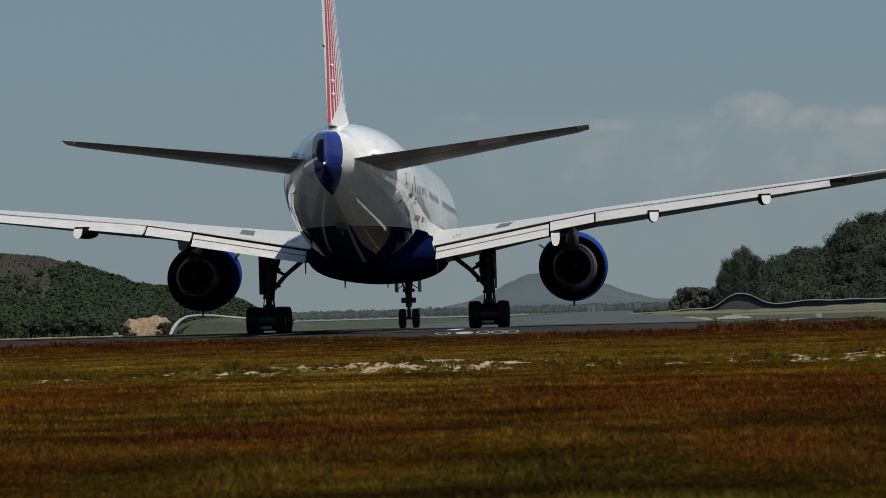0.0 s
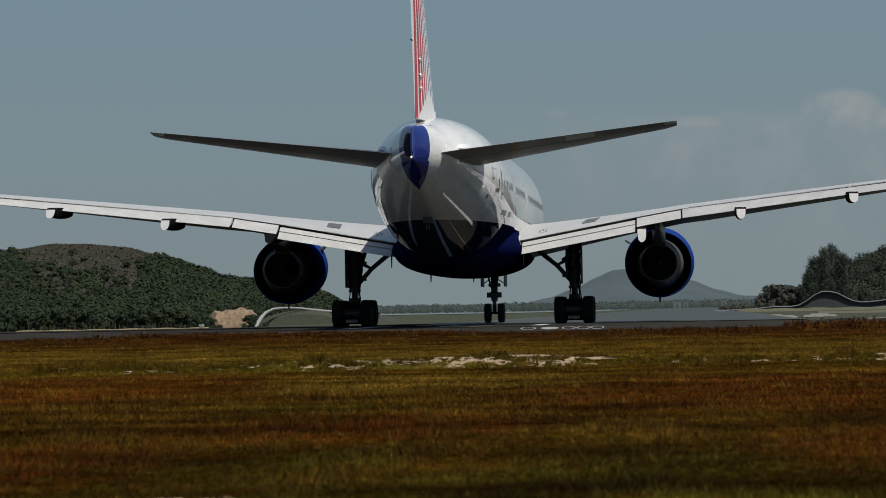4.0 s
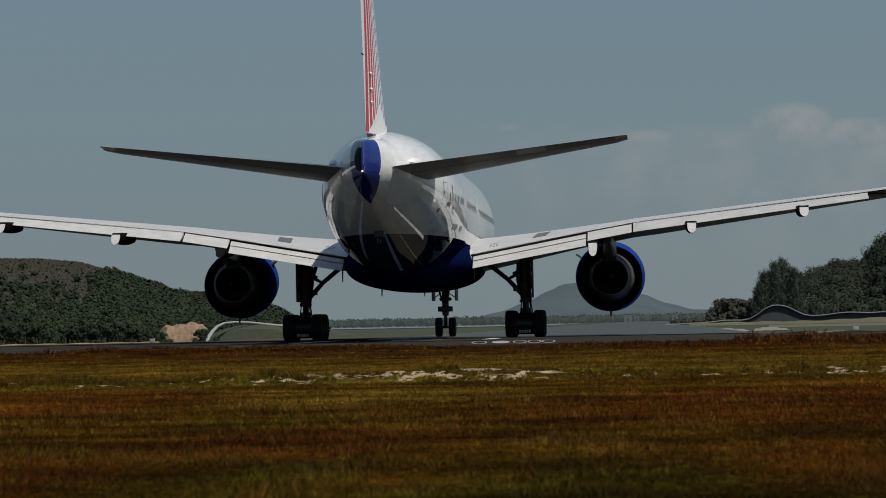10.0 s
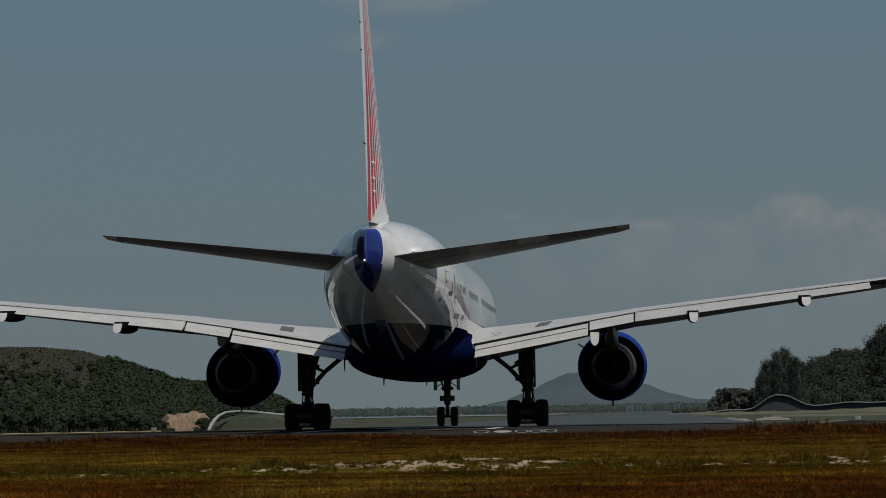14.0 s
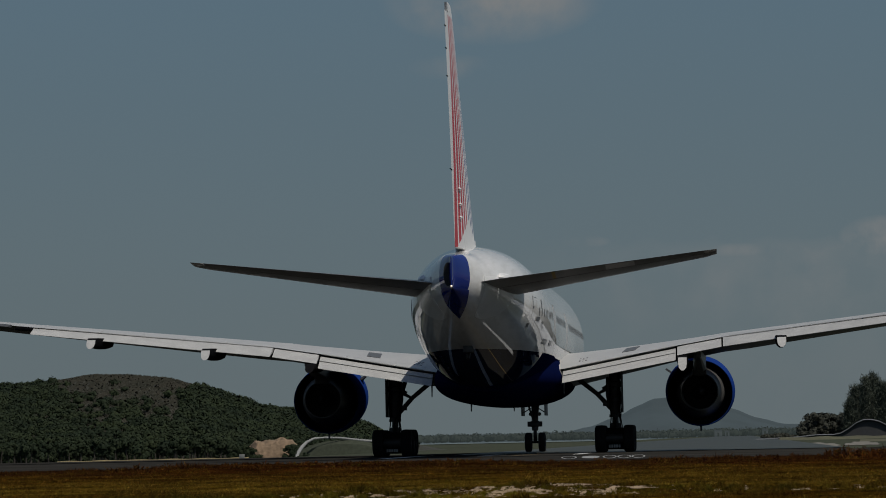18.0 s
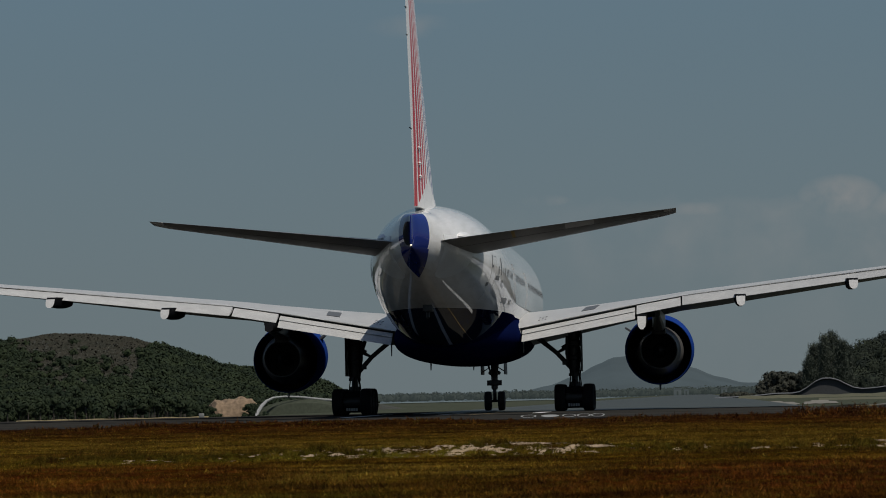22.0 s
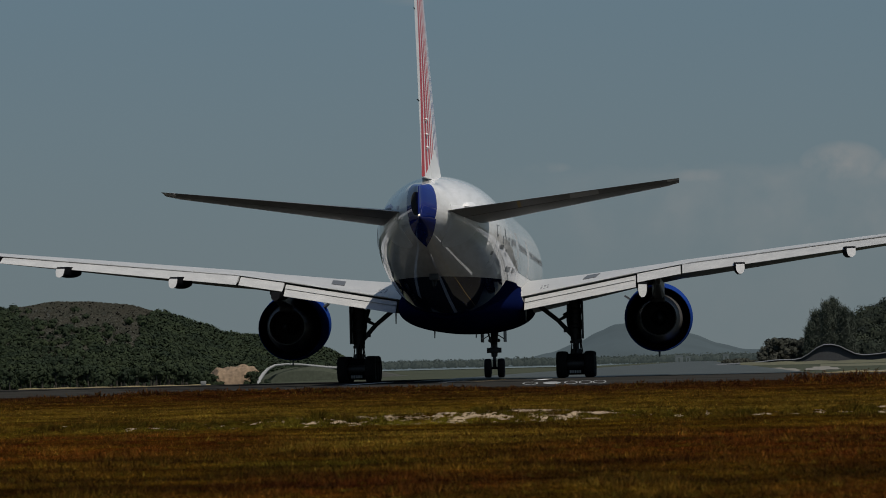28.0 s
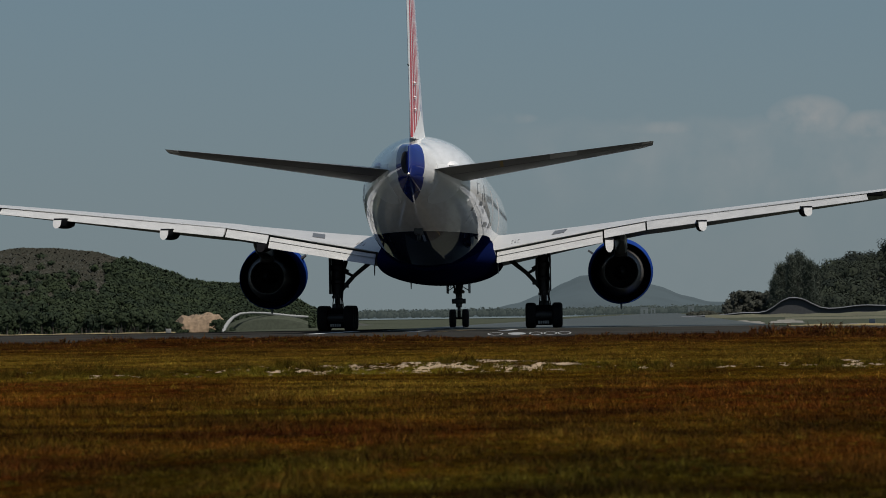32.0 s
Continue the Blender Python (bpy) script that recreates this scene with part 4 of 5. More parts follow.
def build_hull_details():
    # wing-to-body fairing
    bm = bmesh.new()
    F = [(-13.0, 4.4, 2.95, 1.1), (-10.5, 5.0, 2.72, 2.1), (-7.0, 5.6, 2.48, 2.80), (-3, 6.0, 2.36, 3.18), (4, 6.2, 2.34, 3.25), (9, 6.0, 2.38, 3.15), (12, 5.2, 2.5, 2.6), (14, 4.2, 2.7, 1.3)]
    rings = []
    for y in spaced([(-13.0, 0.5), (14, 0)]):
        top, bottom, half = curve(F, y)
        belt = bottom + 1.25 * min(1.0, half / 3.0)
        ring = []
        for k in range(112):
            c, s = math.cos(2 * math.pi * k / 112), math.sin(2 * math.pi * k / 112)
            if s >= 0:
                ring.append((half * math.copysign(abs(c) ** 0.45, c), y, belt + (top - belt) * s))
            else:
                ring.append((half * math.copysign(abs(c) ** 0.95, c), y, belt + (belt - bottom) * math.copysign(abs(s) ** 0.95, s)))
        # lean the upper sides in against the hull
        rings.append([(x * (1 - 0.30 * smoothstep(belt, top, z)), yy, z) for x, yy, z in ring])
    loft(bm, rings)
    part("belly_fairing", bm, BODY, plane, "navy belly fairing under the wing roots")
    # cabin windows and doors, both sides
    for side in (-1, 1):
        for k in range(50):
            y = 22.0 - k * 0.82
            if abs(y - 1.6) < 1.6 or abs(y + 10.0) < 1.6 or y > 21.5:
                continue
            z = 6.36
            x = side * (hull_x(y, z) + 0.004)
            bm = bmesh.new()
            pts = []
            for i in range(10):
                t = 2 * math.pi * i / 10
                dy, dz = 0.13 * math.copysign(abs(math.cos(t)) ** 0.6, math.cos(t)), 0.19 * math.copysign(abs(math.sin(t)) ** 0.6, math.sin(t))
                pts.append((side * (hull_x(y + dy, z + dz) + 0.006), y + dy, z + dz))
            bm.faces.new([bm.verts.new(p) for p in pts])
            part("cabin_window", bm, PANEL, plane, smooth=False)
        for y in (1.6, -10.0, -19.6):
            bm = bmesh.new()
            z0, z1, w = 5.05, 6.95, 0.53
            loop = [(y - w, z0), (y + w, z0), (y + w, z1), (y - w, z1)]
            for (ya, za), (yb, zb) in zip(loop, loop[1:] + loop[:1]):
                pts = [(ya + (yb - ya) * i / 8, za + (zb - za) * i / 8) for i in range(9)]
                tube(bm, [(side * (hull_x(q, r) + 0.002), q, r) for q, r in pts], 0.008, n=5)
            part("door_outline", bm, LETTER, plane, "thin grey seam of a cabin door", smooth=False)
    # rows of small markings behind the rear door, on the shown right side
    for y0, z0, w, h in ((-20.1, 6.5, 0.09, 0.5), (-20.1, 6.46, 0.34, 0.08), (-18.9, 5.92, 0.9, 0.20), (-20.6, 5.62, 0.42, 0.16), (-17.6, 6.52, 0.16, 0.42), (-17.2, 5.86, 0.5, 0.1), (-15.2, 5.0, 1.6, 0.24), (-12.4, 5.0, 1.2, 0.24)):
        bm = bmesh.new()
        grid = [[bm.verts.new((hull_x(y0 + w * i / 3, z0 + h * j / 3) + 0.014, y0 + w * i / 3, z0 + h * j / 3)) for j in range(4)] for i in range(4)]
        for i in range(3):
            for j in range(3):
                bm.faces.new((grid[i][j], grid[i][j + 1], grid[i + 1][j + 1], grid[i + 1][j]))
        part("marking_bar", bm, PANEL if w < 1 else LETTER, plane, smooth=False)
    # tail: exhaust of the auxiliary unit, its dark lip, tail light
    # the outlet's black also stands for the cone's shaded left face
    bm = bmesh.new()
    tube(bm, [(-0.17, -30.64, 7.45), (-0.14, -30.0, 7.45)], [0.18, 0.18], n=20)
    for v in bm.verts:
        v.co.z = 7.5 + (v.co.z - 7.45) * 2.7
    part("exhaust_outlet", bm, DARKMETAL, plane, "sooty outlet in the tail cone, its black also the cone's shaded side")
    bm = bmesh.new()
    bmesh.ops.create_uvsphere(bm, u_segments=12, v_segments=8, radius=0.036, matrix=Matrix.Translation((0.0, -31.01, 7.0)))
    part("tail_light", bm, LAMP, plane, "small lit white tail lamp")
    # blade aerials and a beacon along the spine
    for y in (-17.5, -9.0, 4.0):
        bm = bmesh.new()
        top = curve(HULL, y)[0]
        loft(bm, [[(-0.03, y + 0.25, top - 0.05), (0.03, y + 0.25, top - 0.05), (0.03, y - 0.25, top - 0.05), (-0.03, y - 0.25, top - 0.05)],
                  [(-0.015, y - 0.05, top + 0.3), (0.015, y - 0.05, top + 0.3), (0.015, y - 0.28, top + 0.3), (-0.015, y - 0.28, top + 0.3)]])
        part("blade_aerial", bm, WHITE, plane, smooth=False)
    # belly: tail skid, drain masts and blade aerials
    bm = bmesh.new()
    box(bm, -0.2, 0.2, -23.1, -21.9, 4.5, 4.85, 0.05)
    part("tail_skid_fairing", bm, GREY, plane)
    bm = bmesh.new()
    tube(bm, [(0, -22.5, 4.6), (0, -22.9, 4.22)], [0.10, 0.07], n=10)
    part("tail_skid", bm, STEEL, plane)
    for x, y, z, h in ((-1.35, -4, 2.42, 0.30), (0.35, 2, 2.38, 0.25), (0, 14, 2.7, 0.4), (3.2, -4.6, 3.6, 0.75), (-3.2, -4.6, 3.6, 0.75)):
        bm = bmesh.new()
        loft(bm, [[(x - 0.03, y + 0.2, z + 0.1), (x + 0.03, y + 0.2, z + 0.1), (x + 0.03, y - 0.15, z + 0.1), (x - 0.03, y - 0.15, z + 0.1)],
                  [(x - 0.02, y - 0.05, z - h), (x + 0.02, y - 0.05, z - h), (x + 0.02, y - 0.2, z - h), (x - 0.02, y - 0.2, z - h)]])
        part("drain_mast", bm, PANEL, plane, smooth=False)


def airfoil(n=18, t=0.12, start=0.0, end=1.0):
    """Closed outline of (share of chord, height in chords): over the top from nose to tail, back below."""
    def half(u):
        return 5 * t * (0.2969 * math.sqrt(u) - 0.126 * u - 0.3516 * u * u + 0.2843 * u ** 3 - 0.1036 * u ** 4)
    us = [start + (end - start) * (1 - math.cos(math.pi * k / n)) / 2 for k in range(n + 1)]
    return [(u, half(u)) for u in us] + [(u, -half(u)) for u in reversed(us[1:-1] if start == 0 else us)]


# wing: span, nose y, tail y, upper tail z, thickness share
WING_ROWS = [(2.6, 11.4, -4.4, 4.02, 0.125), (3.2, 10.95, -4.4, 4.12, 0.12), (8.75, 6.9, -4.45, 5.12, 0.105), (10.9, 5.3, -4.7, 5.47, 0.10), (18.8, -0.5, -7.45, 6.27, 0.095), (22.4, -3.1, -8.7, 6.63, 0.09), (29.0, -8.0, -10.9, 7.35, 0.085), (30.4, -9.6, -11.4, 7.52, 0.07)]


def wing_lift(x):
    return along(((3, 0.02), (10, 0.002), (30, 0.004)), x)[0]


def wing_top(x):
    return along(((3, 0.85), (10, 0.72), (20, 0.78), (30, 0.75)), x)[0]


def wing_section(x, cut=1.0, n=18):
    nose, tail, ztail, t = along(WING_ROWS, x)
    chord = nose - tail
    lift = wing_lift(x) * chord
    # camber: the tail droops a little
    out = []
    for u, h in airfoil(n, t, 0.0, cut):
        z = ztail - 0.03 + lift * (1 - u) ** 0.8 + h * chord * (wing_top(x) if h > 0 else along(((3, 1.0), (9, 1.0), (12, 1.2), (30, 1.4)), x)[0])
        out.append((x, nose - u * chord, z))
    return out


def build_wing(side):
    bm = bmesh.new()
    xs = spaced([(2.6, 0.6), (3.2, 0.925), (8.75, 0.716), (10.9, 1.3), (22.2, 1.36), (29.0, 0.35), (30.4, 0)])
    rings = []
    for x in xs:
        r = wing_section(x)
        rings.append([(side * p[0], p[1], p[2]) for p in (r if side > 0 else r)])
    loft(bm, rings)
    # faces below the upper skin take the grey darkened for shade
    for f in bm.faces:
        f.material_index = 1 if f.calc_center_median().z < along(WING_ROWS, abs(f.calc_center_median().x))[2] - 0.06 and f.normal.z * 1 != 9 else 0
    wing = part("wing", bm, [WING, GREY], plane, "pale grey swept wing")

    def surface(name, x0, x1, chord0, chord1, angle, drop, mat, label, gap=0.05, steps=6):
        """A lowered trailing panel: thick nose, thin tail, turned down."""
        b = bmesh.new()
        rings = []
        for k in range(steps + 1):
            x = x0 + (x1 - x0) * k / steps
            nose, tail, ztail, _ = along(WING_ROWS, x)
            c = chord0 + (chord1 - chord0) * k / steps
            ring = []
            for u, h in ((0, 0), (0.03, 0.045), (0.12, 0.07), (0.35, 0.062), (0.7, 0.03), (1.0, 0.006), (1.0, -0.006), (0.7, -0.03), (0.35, -0.055), (0.12, -0.05), (0.03, -0.03)):
                a = radians(angle)
                dy, dz = -(u * math.cos(a) - h * math.sin(a)) * c, (-u * math.sin(a) + h * math.cos(a)) * c
                ring.append((side * x, tail + gap * -1 + 0.12 + dy, ztail - drop + dz))
            rings.append(ring)
        loft(b, rings)
        return part(name, b, mat, wing, label)

    surface("inboard_flap", 3.15, 8.62, 1.38, 1.42, 21, 0.24, FLAP, "lowered pale inboard flap")
    surface("flap_fore_panel", 3.15, 8.62, 0.60, 0.62, 18, 0.17, FLAP, "")
    surface("flaperon", 8.70, 10.82, 1.3, 1.25, 18, 0.13, FLAP, "drooped flaperon behind the engine")
    surface("outboard_flap", 10.9, 21.9, 1.6, 1.05, 14.5, 0.12, FLAP, "lowered pale outboard flap", steps=10)
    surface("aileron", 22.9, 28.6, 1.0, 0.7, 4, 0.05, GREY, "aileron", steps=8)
    # black block stands for the dark gap between flap and aileron
    b = bmesh.new()
    box(b, *(sorted((side * 21.95, side * 22.7))), -9.1, -8.1, 6.42, 6.55, 0.02)
    part("flap_end_gap", b, BLACK, wing)
    # canoe fairings under the flaps
    for x, y0, y1, zt, h in ((13.65, -8.6, -2.4, 5.35, 0.58), (18.85, -10.2, -4.6, 5.92, 0.52), (8.95, -6.4, -1.0, 4.55, 0.78)):
        if x < 10 and side < 0:
            h = 0.42
        b = bmesh.new()
        rings = []
        for k in range(9):
            t = k / 8
            w = 0.27 * math.sin(math.pi * (0.22 + 0.73 * t)) ** 0.6
            hh = h * (0.35 + 0.65 * math.sin(math.pi * min(1, 0.25 + t * 0.55)))
            y = y0 + (y1 - y0) * t
            top = zt + 0.07 * (y - y0) * 0.3
            drop = 0.18 if t == 0 else 0
            rings.append([(side * x + w * c, y + (0.2 * s if k == 0 else 0), top - hh / 2 + hh / 2 * s - drop * 0.5) for c, s in ((1, 1), (1, 0.1), (0.8, -0.6), (0.3, -1), (-0.3, -1), (-0.8, -0.6), (-1, 0.1), (-1, 1))])
        loft(b, rings)
        # aft face left pale as if sunlit, body blackened for the wing's shade
        for f in b.faces:
            f.material_index = 0 if f.calc_center_median().y < y0 + 0.06 else 1
        part("flap_track_fairing", b, [WING, BLACK] if x > 10 else [FLAP if side > 0 else BLACK, BLACK], wing, "canoe-shaped fairing under the flap, body blackened as if shaded")
    # spoilers ahead of the flaps: thin panels with seams, and a dark vent
    for x0, x1 in ((3.6, 5.0), (5.06, 6.5), (7.4, 8.5), (11.2, 13.1), (13.16, 15.1), (15.16, 17.0), (17.06, 18.9), (18.96, 20.8)):
        b = bmesh.new()
        top, low = [], []
        for x in (x0, x1):
            nose, tail, ztail, t = along(WING_ROWS, x)
            for d in (0.05, 1.35):
                u = 1 - d / (nose - tail)
                h = airfoil_top(u, t) * (nose - tail) * wing_top(x)
                z = ztail - 0.03 + wing_lift(x) * (nose - tail) * (1 - u) ** 0.8 + h
                top.append((side * x, tail + d, z + 0.022)), low.append((side * x, tail + d, z - 0.03))
        loft(b, [[top[0], top[1], top[3], top[2]], [low[0], low[1], low[3], low[2]]])
        part("spoiler", b, WING, wing, smooth=False)
    b = bmesh.new()
    strips = []
    for d in (2.3, 2.85, 3.4, 3.95, 4.5, 5.05):
        row = []
        for x in (5.95 + 0.065 * (d - 2.2), 6.27 + 0.065 * (d - 2.2), 6.6 + 0.065 * (d - 2.2)):
            nose, tail, ztail, t = along(WING_ROWS, x)
            u = 1 - d / (nose - tail)
            row.append((side * x, tail + d, ztail - 0.03 + wing_lift(x) * (nose - tail) * (1 - u) ** 0.8 + airfoil_top(u, t) * (nose - tail) * wing_top(x) + 0.03))
        strips.append(row)
    loft(b, [r + [(q[0], q[1], q[2] - 0.06) for q in reversed(r)] for r in strips])
    part("vent_panel", b, PANEL, wing, "dark grey vent panel", smooth=False)
    for k in range(9):
        b = bmesh.new()
        x = 3.9 + 0.16 * (k % 3)
        d = 1.6 + 0.7 * (k // 3)
        nose, tail, ztail, t = along(WING_ROWS, x)
        u = 1 - d / (nose - tail)
        z = ztail - 0.03 + wing_lift(x) * (nose - tail) * (1 - u) ** 0.8 + airfoil_top(u, t) * (nose - tail) * wing_top(x)
        box(b, side * x - 0.05, side * x + 0.05, tail + d, tail + d + 0.2, z - 0.02, z + 0.02)
        part("step_mark", b, PANEL, wing, smooth=False)
    return wing


def airfoil_top(u, t):
    return 5 * t * (0.2969 * math.sqrt(u) - 0.126 * u - 0.3516 * u * u + 0.2843 * u ** 3 - 0.1036 * u ** 4)


def build_tailplane(side):
    rows = [(0.6, -20.6, -28.1, 7.23, 0.092), (1.6, -21.3, -28.35, 7.35, 0.092), (10.3, -28.0, -30.55, 8.21, 0.080), (10.77, -28.7, -30.7, 8.25, 0.06)]

    def ring(x, a, b):
        nose, tail, z, t = along(rows, x)
        c = nose - tail
        return [(side * x, nose - u * c, z + h * c - 0.035 * (1 - u) * c) for u, h in airfoil(14, t, a, b)]
    bm = bmesh.new()
    loft(bm, [ring(x, 0.0, 0.70) for x in spaced([(0.6, 0.5), (1.6, 0.87), (10.3, 0.235), (10.77, 0)])])
    stab = part("tailplane", bm, STAB, plane, "grey swept tailplane")
    bm = bmesh.new()
    loft(bm, [ring(x, 0.705, 1.0) for x in spaced([(0.85, 0.94), (10.25, 0)])])
    part("elevator", bm, STAB, stab, "grey elevator")
    bm = bmesh.new()
    loft(bm, [ring(x, 0.72, 1.0) for x in (10.27, 10.5, 10.77)])
    part("tip_cap", bm, WHITE, stab)
    # the pale patch is sunlight painted under the right elevator
    for x0, x1, mat, name in ((3.95, 4.1, OCHRE, "ochre_band"), (6.2, 7.4, WHITE, "sun_patch")):
        bm = bmesh.new()
        rings = []
        for x in (x0, x1):
            nose, tail, z, t = along(rows, x)
            c = nose - tail
            rings.append([(side * x, nose - u * c, z - airfoil_top(u, t) * c - 0.012 - 0.035 * (1 - u) * c) for u in (0.72, 0.8, 0.9, 0.985)])
        rows2 = [[bm.verts.new(p) for p in r] for r in rings]
        for i in range(3):
            bm.faces.new((rows2[0][i], rows2[0][i + 1], rows2[1][i + 1], rows2[1][i]))
        if side > 0:
            part(name, bm, mat, stab, smooth=False)
        else:
            bm.free()
    # pale fairing where the tailplane meets the hull
    bm = bmesh.new()
    bmesh.ops.create_uvsphere(bm, u_segments=24, v_segments=14, radius=1.0, matrix=Matrix.Translation((side * 1.62, -23.2, 7.55)) @ Matrix.Diagonal((0.40, 2.8, 0.30, 1)))
    part("root_fairing", bm, WHITE, stab, "white fairing at the tailplane's root")
    # thin plate on the hull below the root, with a rounded lower edge
    bm = bmesh.new()
    outer, inner = [], []
    for k in range(17):
        t = k / 16
        y = -27.9 + 4.3 * t
        low = 7.25 - 1.45 * math.sin(math.pi * t ** 0.75) ** 0.6
        outer.append([(side * (hull_side(y, z) + 0.035), y, z) for z in (low + (7.55 - low) * r / 6 for r in range(7))])
        inner.append([(side * (hull_side(y, z) - 0.05), y, z) for z in (low + (7.55 - low) * r / 6 for r in range(7))])
    loft(bm, [o + i[::-1] for o, i in zip(outer, inner)])
    part("seal_plate", bm, WHITE, stab, "pale rubbing plate below the tailplane's root")


def build_fin():
    # height, nose y, tail y, half thickness
    rows = [(8.3, -18.6, -28.6, 0.36), (9.0, -19.5, -28.9, 0.33), (9.6, -20.2, -29.05, 0.27), (10.5, -21.0, -29.3, 0.25), (17.9, -28.2, -31.55, 0.12), (18.35, -28.75, -31.7, 0.105), (18.62, -29.1, -31.78, 0.085)]

    def ring(z, a, b, n=16):
        nose, tail, half = along(rows, z)
        c = nose - tail
        return [(half * h / 0.5, nose - u * c, z) for u, h in airfoil(n, 1.0, a, b)]

    def skin(name, a, b, z0, z1, label, parent):
        bm = bmesh.new()
        layer = bm.verts.layers.float.new("chord")
        zs = spaced([(z0, 0.4), (z1, 0)])
        loft(bm, [ring(z, a, b) for z in zs])
        for v in bm.verts:
            nose, tail, _ = along(rows, v.co.z)
            v[layer] = (v.co.y - tail) / (nose - tail)
        return part(name, bm, FIN, parent, label)
    fin = skin("fin", 0.0, 0.69, 8.3, 18.62, "white fin with red and blue stripes", plane)
    skin("rudder", 0.695, 1.0, 8.75, 18.2, "striped rudder", fin)
    for z, reach in ((11.85, 0.8), (15.6, 0.3), (16.7, 0.3), (17.6, 0.3)):
        tail = along(rows, z)[1]
        bm = bmesh.new()
        tube(bm, [(0, tail + 0.15, z), (0, tail - reach, z - 0.02)], [0.03, 0.02], n=6)
        part("static_wick", bm, BLACK, fin)
    for z in (11.2, 10.57, 10.03):
        nose, tail, half = along(rows, z)
        bm = bmesh.new()
        bmesh.ops.create_uvsphere(bm, u_segments=12, v_segments=8, radius=1.0, matrix=Matrix.Translation((0.14, tail + 2.0, z)) @ Matrix.Diagonal((0.075, 0.32, 0.07, 1)))
        part("hinge_fairing", bm, WHITE, fin)


def build_engine(side):
    cx, cz = side * 9.65, 2.97
    bm = bmesh.new()
    lathe(bm, [(11.0, 1.50), (11.1, 1.57), (11.0, 1.64), (10.3, 1.75), (9.0, 1.78), (7.8, 1.80), (6.8, 1.73), (6.0, 1.68), (6.0, 1.65), (7.0, 1.68), (9.0, 1.66), (10.6, 1.50)], 56, (cx, 0, cz), closed=True)
    for v in bm.verts:
        v.co.z += 0.055 * (v.co.y - 7.0)
    cowl = part("engine_cowl", bm, BLUE, plane, "royal blue engine cowl")
    bm = bmesh.new()
    lathe(bm, [(9.2, 1.68), (9.0, 0.3), (9.1, 0.05)], 40, (cx, 0, cz))
    part("fan_duct_wall", bm, DARKMETAL, cowl, "dark fan duct")
    bm = bmesh.new()
    lathe(bm, [(9.0, 1.25), (7.6, 1.34), (6.2, 1.25), (5.0, 1.03), (4.55, 0.94), (4.55, 0.90), (5.4, 0.92), (6.4, 0.88)], 44, (cx, 0, cz))
    part("core_cowl", bm, CORE, cowl, "bare metal core nozzle")
    bm = bmesh.new()
    lathe(bm, [(6.4, 0.90), (6.35, 0.40), (5.2, 0.32), (4.3, 0.10), (4.15, 0.01)], 32, (cx, 0, cz))
    part("exhaust_plug", bm, DARKMETAL, cowl, "sooty exhaust cone")
    # pylon
    bm = bmesh.new()
    rings = []
    for y, w, z0, z1 in ((11.0, 0.12, 4.75, 5.0), (9.0, 0.26, 4.6, 5.25), (6.5, 0.33, 4.0, 5.3), (4.0, 0.32, 3.95, 5.2), (1.0, 0.25, 4.2, 5.0), (-1.5, 0.12, 4.55, 4.85)):
        rings.append([(cx + side * 0.02 + w * c, y, (z0 + z1) / 2 + (z1 - z0) / 2 * s) for c, s in ((1, 0.8), (1, -0.8), (0.6, -1), (-0.6, -1), (-1, -0.8), (-1, 0.8), (-0.6, 1), (0.6, 1))])
    loft(bm, rings)
    part("engine_pylon", bm, STAB, plane, "grey engine pylon")
    bm = bmesh.new()
    box(bm, cx - 0.36, cx + 0.36, 4.2, 6.6, 3.75, 4.12, 0.08)
    part("heat_shield", bm, METAL, cowl)
    # strake on the cowl's inboard shoulder, drain mast below
    bm = bmesh.new()
    a = radians(33)
    o = Vector((-side * math.cos(a), 0, math.sin(a)))
    c = Vector((cx, 0, cz + 0.1))
    up = Vector((side * math.sin(a), 0, math.cos(a))) * 0.05
    fin = [c + o * 1.70 + Vector((0, 10.2, 0)), c + o * 1.70 + Vector((0, 8.7, 0)), c + o * 2.12 + Vector((0, 8.7, 0)), c + o * 2.12 + Vector((0, 9.2, 0))]
    loft(bm, [[q - up for q in fin], [q + up for q in fin]])
    part("strake", bm, PANEL, cowl, "dark vortex strake", smooth=False)
    bm = bmesh.new()
    tube(bm, [(cx, 7.2, cz - 1.75), (cx, 7.0, cz - 2.0)], [0.06, 0.04], n=8)
    part("drain_mast", bm, PANEL, cowl)


WHEELS = []


